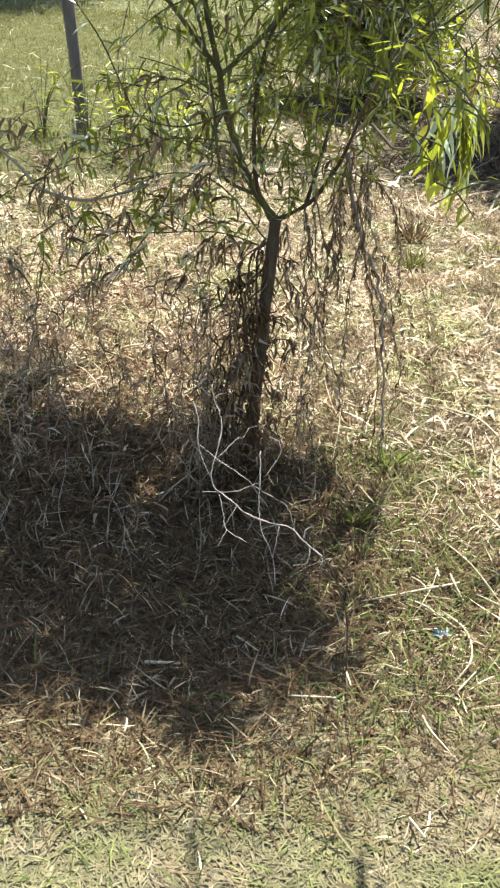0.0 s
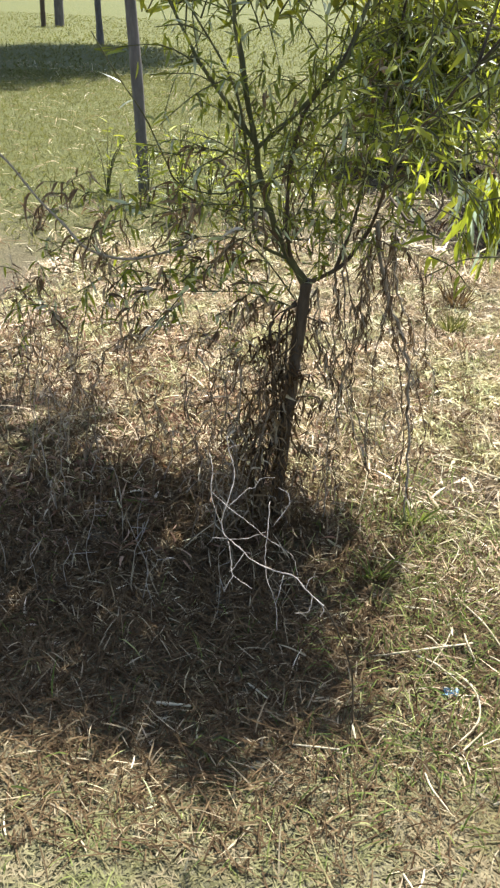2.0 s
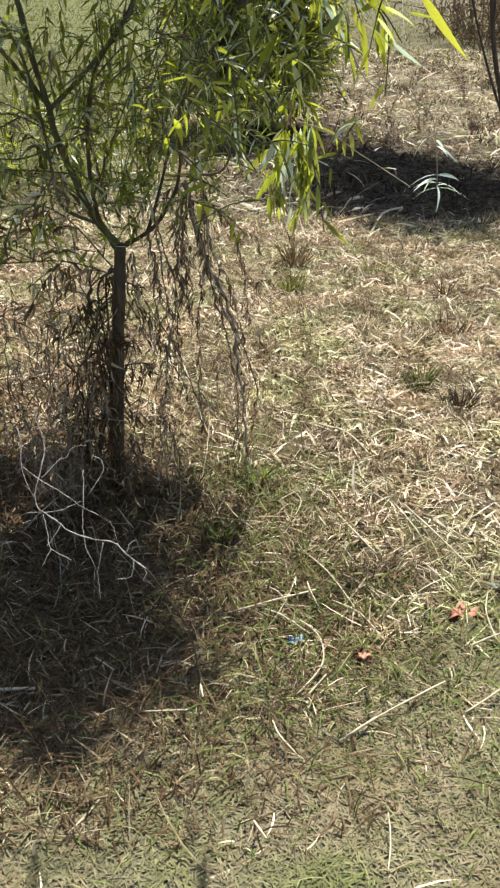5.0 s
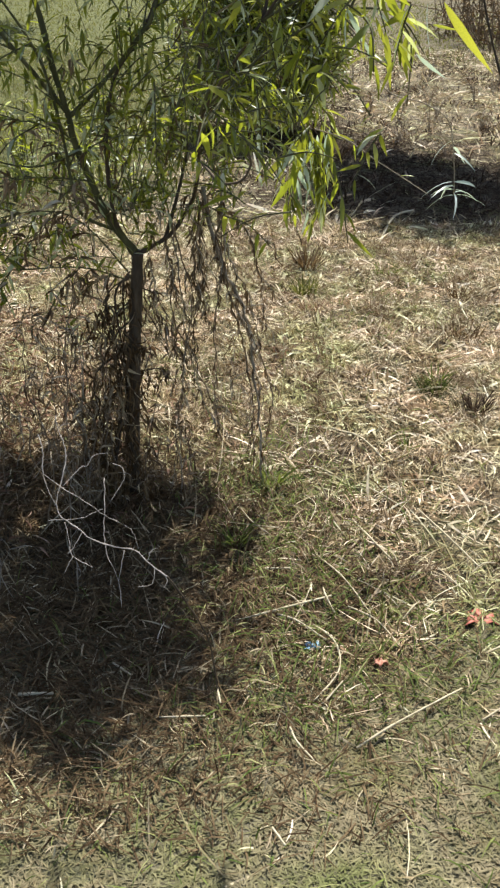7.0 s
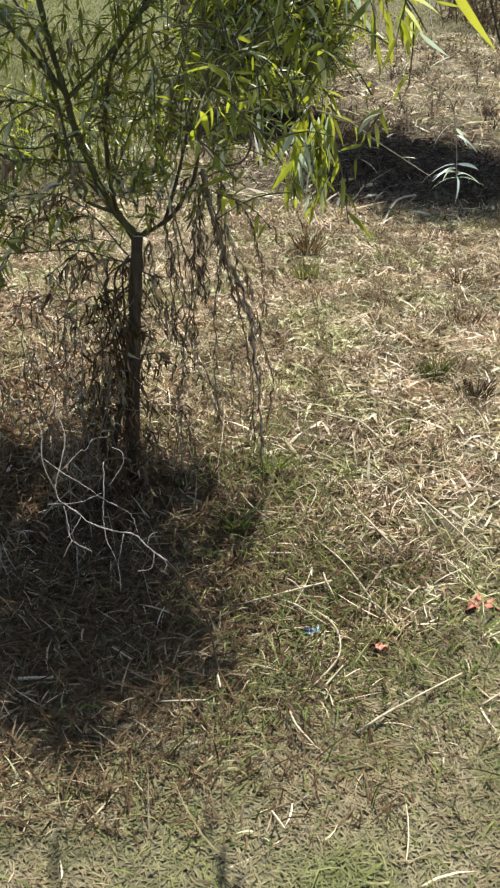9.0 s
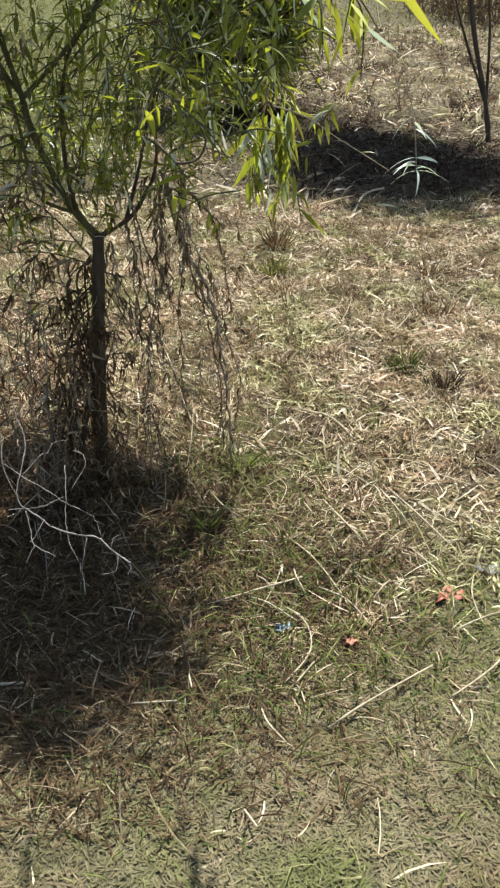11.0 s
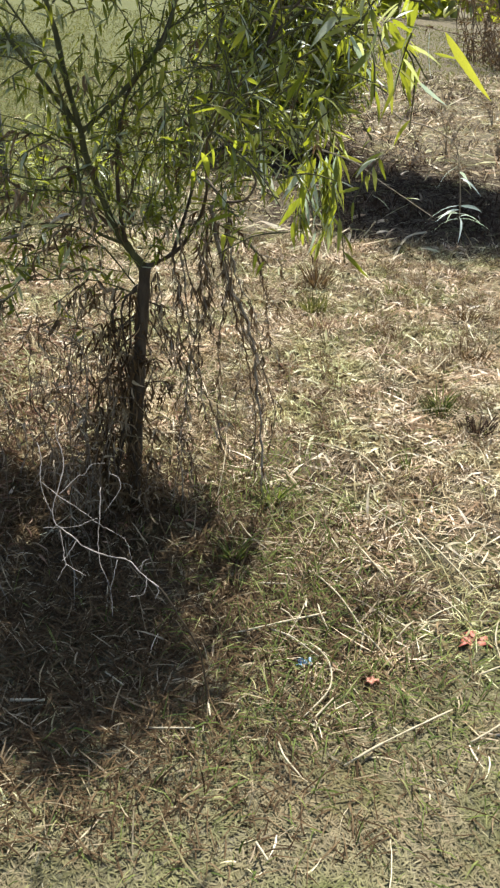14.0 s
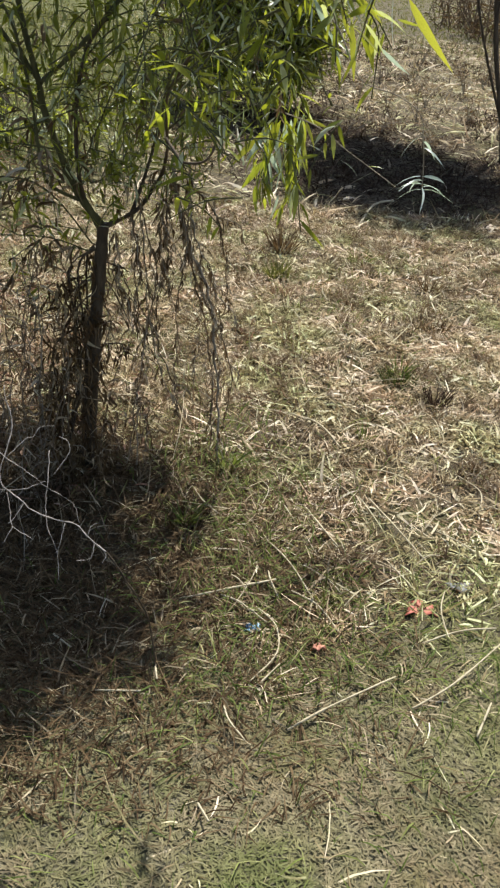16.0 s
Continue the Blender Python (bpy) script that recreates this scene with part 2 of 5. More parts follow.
def smooth_line(points, steps=5):
    """Catmull-Rom line through a few points."""
    p = np.array([points[0], *points, points[-1]], float)
    out = []
    for i in range(1, len(p) - 2):
        for s in range(steps):
            u = s / steps
            a, b, c, d = p[i - 1], p[i], p[i + 1], p[i + 2]
            out.append(0.5 * (2 * b + (c - a) * u + (2 * a - 5 * b + 4 * c - d) * u * u + (3 * b - a - 3 * c + d) * u ** 3))
    out.append(p[-2])
    return np.array(out)


def tube_data(line, r0, r1, sides=7, knobs=0.12, base=0, seed=0):
    """Vertices and faces of a tapering, slightly knobbly stem along a line."""
    g = np.random.default_rng(seed + 11)
    line = np.asarray(line, float)
    n = len(line)
    tang = np.gradient(line, axis=0)
    tang /= np.linalg.norm(tang, axis=1)[:, None] + 1e-9
    ref = np.array([0.3, 1.0, 0.12]) if abs(tang[0][1]) < 0.8 else np.array([1.0, 0.2, 0.1])
    verts, faces = [], []
    for i in range(n):
        u = np.cross(tang[i], ref)
        u /= np.linalg.norm(u) + 1e-9
        v = np.cross(tang[i], u)
        r = (r0 + (r1 - r0) * i / (n - 1)) * (1 + knobs * g.normal())
        for k in range(sides):
            a = 2 * math.pi * k / sides
            rr = r * (1 + 0.5 * knobs * g.normal())
            verts.append((line[i] + rr * (math.cos(a) * u + math.sin(a) * v)).tolist())
    for i in range(n - 1):
        for k in range(sides):
            k2 = (k + 1) % sides
            faces.append([base + i * sides + k, base + i * sides + k2, base + (i + 1) * sides + k2, base + (i + 1) * sides + k])
    faces.append([base + k for k in range(sides)][::-1])
    faces.append([base + (n - 1) * sides + k for k in range(sides)])
    return verts, faces


def stems(name, lines, mat, sides=6, knobs=0.12, seed=0):
    """One mesh of several stems: (line, thick radius, thin radius)."""
    V, F = [], []
    for i, (line, r0, r1) in enumerate(lines):
        v, f = tube_data(line, r0, r1, sides, knobs, len(V), seed + i)
        V += v
        F += f
    return mesh_of(name, V, F, mat)


def leaf_shape(width=0.14, droop=0.25, twist=0.0, fold=0.25):
    """Lance-shaped leaf of length 1 along x, folded at its midrib and bending down."""
    st = np.array([0.0, 0.12, 0.32, 0.55, 0.78, 1.0])
    wd = np.array([0.04, 0.62, 1.0, 0.88, 0.5, 0.0]) * width / 2
    V = []
    for s, w in zip(st, wd):
        a = twist * s
        z = -droop * s * s
        V.append((s, -w * math.cos(a), z + fold * w - w * math.sin(a)))
        V.append((s, 0, z))
        V.append((s, w * math.cos(a), z + fold * w + w * math.sin(a)))
    F = []
    for i in range(len(st) - 1):
        b = 3 * i
        F += [[b, b + 3, b + 4, b + 1], [b + 1, b + 4, b + 5, b + 2]]
    return np.array(V), F


LEAVES = [leaf_shape(0.135, 0.18, 0.3), leaf_shape(0.15, 0.32, -0.4), leaf_shape(0.115, 0.08, 0.7), leaf_shape(0.165, 0.45, 0.1)]
SMALL = LEAVES + [leaf_shape(0.2, 0.2, 0.5), leaf_shape(0.23, 0.35, -0.5), leaf_shape(0.2, 0.1, 0.9)]
CURLED = [leaf_shape(0.16, 0.9, 1.6, 0.9), leaf_shape(0.2, 0.6, -2.0, 0.8), leaf_shape(0.13, 1.1, 0.8, 1.0)]


def frame_of(direction, up=(0, 0, 1), spin=0.0):
    x = np.asarray(direction, float)
    x = x / (np.linalg.norm(x) + 1e-9)
    y = np.cross(up, x)
    if np.linalg.norm(y) < 1e-3:
        y = np.cross((1, 0, 0), x)
    y /= np.linalg.norm(y)
    z = np.cross(x, y)
    c, s = math.cos(spin), math.sin(spin)
    return np.stack([x, c * y + s * z, c * z - s * y], 1)


def many(name, places, shapes, mat):
    """One mesh of many leaves: (place, direction, length, spin)."""
    V, F, base = [], [], 0
    for i, (p, d, size, spin) in enumerate(places):
        v, f = shapes[i % len(shapes)]
        V.append((v * size) @ frame_of(d, spin=spin).T + p)
        F += [[a + base for a in q] for q in f]
        base += len(v)
    return mesh_of(name, np.concatenate(V), F, mat)


def leafy(line, count, size, g, start=0.25, hang=0.6, spread=0.9):
    """Leaves set alternately along a twig, drooping."""
    line = np.asarray(line, float)
    tang = np.gradient(line, axis=0)
    out = []
    for i in range(count):
        u = start + (1 - start) * (i + g.uniform(0, 0.8)) / count
        j = min(int(u * (len(line) - 1)), len(line) - 1)
        t = tang[j] / (np.linalg.norm(tang[j]) + 1e-9)
        side = g.normal(size=3)
        side -= side @ t * t
        side /= np.linalg.norm(side) + 1e-9
        d = 0.7 * t + spread * side + np.array([0, 0, -hang * g.uniform(0.2, 1.3)])
        out.append((line[j], d, size * g.uniform(0.65, 1.2), g.normal() * 0.6))
    return out


# ---------------------------------------------------------------- ground
def ground_z(x, y):
    """Gentle unevenness of the ground, level near the path."""
    return 0.012 * np.sin(3.1 * x + 1.7 * y) * np.cos(2.3 * y - 0.8 * x) + 0.008 * np.sin(9.0 * x - 7 * y + 1)


def build_ground():
    ax = np.concatenate([-np.geomspace(900, 3.2, 28), np.linspace(-3, 4, 141), np.geomspace(4.2, 900, 28)])
    ay = np.concatenate([-np.geomspace(300, 1.2, 14), np.linspace(-1, 9, 171), np.geomspace(9.4, 1500, 34)])
    X, Yy = np.meshgrid(ax, ay)
    near = np.exp(-np.maximum(0, np.hypot(X, Yy - 3) - 7) / 6)
    rough = np.array([noise.noise((float(a) * 17, float(b) * 17, 3)) for a, b in zip(X.ravel(), Yy.ravel())]).reshape(X.shape)
    bump = np.array([noise.noise((float(a) * 7, float(b) * 7, 0)) for a, b in zip(X.ravel(), Yy.ravel())]).reshape(X.shape)
    Z = (ground_z(X, Yy) + (0.012 * bump + 0.010 * rough) * np.clip((Yy - 0.95) / 0.6, 0.12, 1)) * near
    V = np.stack([X.ravel(), Yy.ravel(), Z.ravel()], 1)
    w, F = len(ax), []
    for j in range(len(ay) - 1):
        for i in range(w - 1):
            a = j * w + i
            F.append([a, a + 1, a + w + 1, a + w])
    ob = put("ground", mesh_of("ground", V, F, M_GROUND))
    return tagged(ob, "dry mown meadow ground with straw, soil and thin turf", "ground", kind="structure")


build_ground()


def blades(name, xy, length, width, lift, bend, mat, g, loose=0.014, base=-0.002):
    """Grass blades as bent strips of four sections. lift: angle above the ground."""
    n = len(xy)
    az = g.uniform(0, 2 * math.pi, n)
    d = np.stack([np.cos(az), np.sin(az)], 1)
    side = np.stack([-d[:, 1], d[:, 0]], 1)
    curve = g.normal(size=n) * 0.25
    st = np.array([0, 0.35, 0.7, 1.0])
    wd = np.array([0.8, 1.0, 0.75, 0.12])
    zb = ground_z(xy[:, 0], xy[:, 1]) + g.uniform(0.0, loose, n) + base
    V = np.zeros((n, 8, 3))
    roll = g.normal(size=n) * 0.5
    for k, (s, w) in enumerate(zip(st, wd)):
        a = lift - bend * s
        run = length * s * np.cos(a)
        rise = np.maximum(length * s * np.sin(np.maximum(a, -0.02)), 0.0)
        c = xy + d * run[:, None] + side * (curve * length * s * s)[:, None]
        hw = (width * w / 2)[:, None]
        for q, sg in enumerate((-1, 1)):
            V[:, 2 * k + q, :2] = c + sg * hw * side
            V[:, 2 * k + q, 2] = zb + rise + sg * hw[:, 0] * np.sin(roll)
    idx = (np.arange(n) * 8)[:, None, None]
    F = (idx + np.array([[0, 1, 3, 2], [2, 3, 5, 4], [4, 5, 7, 6]])[None]).reshape(-1, 4)
    return put(name, mesh_of(name, V.reshape(-1, 3), F, mat, smooth=False))


def scatter(n, x0, x1, y0, y1, keep, g):
    xy = np.stack([g.uniform(x0, x1, n), g.uniform(y0, y1, n)], 1)
    return xy[g.uniform(size=n) < keep(xy[:, 0], xy[:, 1])]


def clumped(centres, per, spread, x0, x1, y0, y1, keep, g):
    c = scatter(centres, x0, x1, y0, y1, keep, g)
    k = g.poisson(per, len(c))
    return np.repeat(c, k, 0) + g.normal(size=(k.sum(), 2)) * spread


# zone of the sapling's ground shade, where dark brown replaces straw
def tree_shade(x, y):
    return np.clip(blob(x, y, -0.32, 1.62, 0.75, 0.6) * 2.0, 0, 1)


def blob(x, y, cx, cy, rx, ry):
    return np.exp(-(((x - cx) / rx) ** 2 + ((y - cy) / ry) ** 2))


def patchy(x, y, f, s):
    return 0.5 + 0.5 * np.sin(f * x + s) * np.cos(f * 0.8 * y - 1.3 * s + np.sin(0.6 * f * x))


def hollow(x, y):
    """Uneven cover: 0 in the hollows, 1 on the thick mats."""
    s = patchy(x, y, 7.0, 0.9) + patchy(x, y, 13.0, 2.1) + patchy(y, x, 10.0, 0.3) + patchy(x + y, x - y, 5.0, 1.4)
    return np.clip((s - 1.35) / 1.1, 0, 1)


def greenness(x, y):
    """How much living turf stands among the straw."""
    g = 1.2 * blob(x, y, 0.4, 1.82, 0.2, 0.36) + 0.4 * blob(x, y, 0.55, 1.3, 0.5, 0.28) + 0.05 * blob(x, y, 0.2, 0.75, 1.2, 0.35) + 0.07 * patchy(x, y, 3.3, 1.0) ** 3 + 0.15 * np.where(y > 1.9, 1, 0) * np.clip(patchy(x, y, 6.1, 2.7) + patchy(y, x, 8.3, 1.1) - 1.35, 0, 1)
    return np.clip(g + 0.02, 0, 1)


def wedge(x, y, m=0.5):
    return (np.abs(x - 0.2) < m + 0.42 * (y + 0.2)).astype(float)


def build_grass():
    g = np.random.default_rng(21)
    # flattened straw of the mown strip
    thin = lambda x, y: wedge(x, y) * (1 - 0.55 * greenness(x, y)) * np.clip(0.1 + 1.5 * (y - 1.05), 0.1, 1) * (1 - 0.9 * tree_shade(x, y))
    xy = np.concatenate([clumped(7000, 9, 0.03, -1.6, 2.6, 0.35, 5.2, lambda x, y: thin(x, y) * (0.3 + 0.7 * patchy(x, y, 4.1, 2.2)), g),
                         scatter(24000, -1.6, 2.6, 0.35, 5.2, thin, g)])
    n = len(xy)
    tagged(blades("straw_litter", xy, np.where(g.uniform(size=n) < 0.1, g.gamma(5, 0.018, n), g.gamma(3, 0.012, n)) + 0.012, g.uniform(0.0016, 0.0042, n), np.abs(g.normal(0, 0.3, n)), g.uniform(0, 0.3, n), M_STRAW, g),
           "pale dry cut grass lying flat over the ground", "straw", kind="stuff")
    # coarse straw behind the sapling
    xy = scatter(88000, -1.6, 2.6, 1.3, 5.2, lambda x, y: thin(x, y) * (0.15 + 0.85 * hollow(x, y)) * np.clip(0.45 + 0.8 * (y - 1.3), 0, 1) * np.where(x < 0.25, 0.5, 1), g)
    n = len(xy)
    tagged(blades("coarse_straw", xy, g.gamma(4, 0.0095, n) + 0.015, g.uniform(0.0035, 0.0105, n) * np.clip(0.45 + 0.2 * xy[:, 1], 0.5, 1.2), np.abs(g.normal(0.15, 0.3, n)), g.uniform(0, 0.4, n), M_STRAW_COARSE, g),
           "coarse pale straw lying loose behind the sapling", "straw", kind="stuff")
    # brown mouldering grass under the sapling; its ground shade is put into the colour
    xy = scatter(80000, -1.4, 0.9, 0.8, 2.9, lambda x, y: tree_shade(x, y), g)
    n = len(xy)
    tagged(blades("mouldered_grass", xy, g.gamma(3, 0.013, n) + 0.012, g.uniform(0.0018, 0.004, n), np.abs(g.normal(0, 0.5, n)), g.uniform(0, 0.5, n), M_MOULD_SHADE, g),
           "mouldering brown grass and leaves, darkened for the sapling's shade", "grass", kind="stuff")
    # standing stubble
    xy = np.concatenate([clumped(3200, 10, 0.02, -1.6, 2.6, 2.3, 5.2, lambda x, y: thin(x, y), g), clumped(2600, 9, 0.018, -1.6, 2.6, 0.35, 5.2, lambda x, y: thin(x, y), g), scatter(14000, -1.6, 2.6, 0.35, 5.2, lambda x, y: thin(x, y) * patchy(x, y, 5.0, 0.4) * 0.8, g)])
    n = len(xy)
    tagged(blades("dry_stubble", xy, g.uniform(0.015, 0.06, n), g.uniform(0.0015, 0.0034, n), g.uniform(0.4, 1.3, n), g.uniform(0, 0.9, n), M_STRAW, g),
           "short dry grass stubble standing in the meadow", "stubble", kind="stuff")
    # small tussocks and hollows
    xy = clumped(330, 60, 0.032, 0.1, 2.4, 1.5, 5.2, lambda x, y: wedge(x, y) * np.where(x > 0.35, 1, 0.2), g)
    n = len(xy)
    tagged(blades("brown_tussocks", xy, g.uniform(0.02, 0.07, n), g.uniform(0.0018, 0.004, n), g.uniform(0.5, 1.4, n), g.uniform(0, 0.8, n), M_DRYLEAF, g),
           "small brown tussocks in the mown straw", "tussock", kind="stuff")
    # fine khaki sward close to the path, its tones narrowed to stand for haze
    xy = scatter(120000, -1.2, 1.6, 0.35, 1.7, lambda x, y: wedge(x, y) * np.clip((1.6 - y) / 0.45, 0, 1) * (1 - 0.9 * tree_shade(x, y)), g)
    n = len(xy)
    tagged(blades("fine_sward", xy, g.uniform(0.01, 0.03, n), g.uniform(0.0016, 0.0036, n), g.uniform(0.0, 0.16, n), g.uniform(0, 0.2, n), M_KHAKI, g, 0.004, 0.0015),
           "short khaki sward close to the path", "grass", kind="stuff")
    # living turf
    xy = scatter(150000, -1.6, 2.6, 0.35, 5.2, lambda x, y: wedge(x, y) * greenness(x, y) * (1 - 0.7 * tree_shade(x, y)), g)
    n = len(xy)
    tagged(blades("turf", xy, g.uniform(0.02, 0.075, n) + 0.02 * (xy[:, 1] > 1.1), g.uniform(0.0016, 0.0036, n), g.uniform(0.4, 1.35, n), g.uniform(0.2, 1.2, n), M_TURF, g),
           "short green grass growing through the straw", "grass", kind="stuff")
    # dark mulch round the saplings behind, their shadow patches put into its colour
    back_shade = lambda x, y: np.clip(1.3 * blob(x, y, 2.0, 6.3, 1.1, 1.5) + 1.2 * blob(x, y, 0.9, 8.2, 0.9, 0.9), 0, 1)
    xy = scatter(60000, -0.2, 4.2, 4.4, 10, lambda x, y: back_shade(x, y), g)
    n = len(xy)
    tagged(blades("mouldered_mulch", xy, g.uniform(0.03, 0.09, n), g.uniform(0.004, 0.008, n), np.abs(g.normal(0.1, 0.4, n)), g.uniform(0, 0.5, n), M_MULCH_SHADE, g),
           "dark brown mulch round the saplings behind, their shadow put into its colour", "mulch", kind="stuff")
    # loose debris of the dry meadow farther back
    xy = scatter(15000, -0.2, 7.5, 5.0, 18, lambda x, y: wedge(x, y, 0.8) * np.clip(0.6 + 0.8 * (x - 0.3), 0, 1) * (0.2 + 0.8 * patchy(x, y, 5.2, 0.3)) * (1 - 0.95 * back_shade(x, y)), g)
    n = len(xy)
    tagged(blades("meadow_debris", xy, g.gamma(4, 0.035, n) + 0.04, g.uniform(0.008, 0.022, n), np.abs(g.normal(0.2, 0.35, n)), g.uniform(0, 0.5, n), M_STRAW_COARSE, g),
           "loose dry leaves and straw on the meadow behind", "straw", kind="stuff")
    xy = clumped(300, 30, 0.1, 0.4, 7.5, 5.2, 18, lambda x, y: wedge(x, y, 0.8), g)
    n = len(xy)
    tagged(blades("dark_tussocks", xy, g.uniform(0.06, 0.16, n), g.uniform(0.006, 0.014, n), g.uniform(0.4, 1.3, n), g.uniform(0, 0.8, n), M_MULCH_SHADE, g),
           "dark withered tussocks on the meadow behind", "tussock", kind="stuff")
    # meadow behind, dry on the right, green on the left
    far_green = lambda x, y: np.clip((-2.2 * x + 0.25 * (y - 5.5) - 0.2) / 1.5, 0, 1) * np.clip((y - 4.2) / 1.8, 0.04, 1)
    xy = scatter(96000, -7, 7.5, 4.6, 18, lambda x, y: wedge(x, y, 0.8) * (1 - 0.85 * far_green(x, y)) * (0.3 + 0.7 * patchy(x, y, 2.7, 1.1)) * (1 - 0.97 * back_shade(x, y)), g)
    n = len(xy)
    tagged(blades("dry_meadow", xy, g.uniform(0.05, 0.18, n), g.uniform(0.004, 0.009, n), np.abs(g.normal(0.2, 0.4, n)), g.uniform(0, 0.5, n), M_STRAW, g),
           "dry grass of the meadow farther back", "grass", kind="stuff")
    xy = scatter(120000, -9, 5, 4.6, 16, lambda x, y: wedge(x, y, 0.8) * far_green(x, y), g)
    n = len(xy)
    tagged(blades("lawn_grass", xy, g.uniform(0.04, 0.09, n), g.uniform(0.004, 0.009, n), g.uniform(0.5, 1.4, n), g.uniform(0.1, 1.0, n), M_LAWN, g),
           "sunlit green lawn grass beyond the saplings", "grass", kind="stuff")
    # the meadow on the other sides of the path
    around = lambda x, y: (1 - wedge(x, y, 0.45)) * np.clip(1.25 - np.hypot(x, y - 2) / 7.5, 0, 1) * (0.35 + 0.65 * patchy(x, y, 2.9, 0.7))
    for k, (name, mat, share) in enumerate((("straw_around", M_STRAW, 1 - 0.7 * 0.3), ("turf_around", M_TURF, 0.35))):
        xy = scatter(60000, -6.5, 7, -4.5, 9, lambda x, y: around(x, y) * share, g)
        n = len(xy)
        tagged(blades(name, xy, g.gamma(4, 0.016, n) + 0.02, g.uniform(0.003, 0.007, n), np.abs(g.normal(0.1 + 0.5 * k, 0.4, n)), g.uniform(0, 0.6, n), mat, g),
               "dry mown grass round about" if k == 0 else "thin green turf round about", "grass", kind="stuff")
    xy = scatter(60000, -24, 10, 15, 45, lambda x, y: wedge(x, y, 0.8) * np.clip(22 / y, 0, 1), g)
    n = len(xy)
    tagged(blades("far_lawn", xy, g.uniform(0.06, 0.12, n), g.uniform(0.012, 0.03, n), g.uniform(0.5, 1.4, n), g.uniform(0.1, 1.0, n), M_LAWN, g),
           "far green lawn in full sun", "grass", kind="stuff")


build_grass()


# ---------------------------------------------------------------- the sapling
def branch_twigs(line, count, length, g, start=0.3, rise=0.3, bias=(0, 0, 0)):
    """Thin side shoots of a limb."""
    line = np.asarray(line, float)
    tang = np.gradient(line, axis=0)
    out = []
    for i in range(count):
        u = start + (1 - start) * (i + g.uniform(0, 0.9)) / count
        j = min(int(u * (len(line) - 1)), len(line) - 1)
        t = tang[j] / (np.linalg.norm(tang[j]) + 1e-9)
        s = g.normal(size=3)
        s -= s @ t * t
        s /= np.linalg.norm(s)
        d = 0.6 * t + 0.8 * s + np.array([0, 0, rise]) + np.array(bias)
        d /= np.linalg.norm(d)
        L = length * g.uniform(0.6, 1.25)
        p = line[j]
        out.append(smooth_line([p, p + d * L * 0.5 + g.normal(size=3) * 0.01, p + d * L + np.array([0, 0, -0.22 * L])], 4))
    return out


def short(d, length):
    return d / np.linalg.norm(d) * length


def wanted(c):
    """True where a spray's shadow lands inside the ground shade wanted, with ragged gaps."""
    x, y = c[0] - 0.222 * c[2], c[1] - 0.53 * c[2]
    ragged = 0.11 * noise.noise((x * 6, y * 6, 1.0)) + 0.06 * noise.noise((x * 17, y * 17, 4.0))
    if math.hypot(x - 0.29, y - 1.69) < 0.13 or noise.noise((x * 5.5, y * 5.5, 9.0)) > 0.33:
        return False
    low = 0.95 if -0.06 < x < 0.14 else 1.1
    high = 2.22 if x > -0.45 else 2.4 + 0.7 * (noise.noise((x * 4, y * 4, 2.0)) > -0.1)
    return low < y + ragged < high and x + ragged < min(0.27, 0.27 - 0.3 * (1.45 - y))


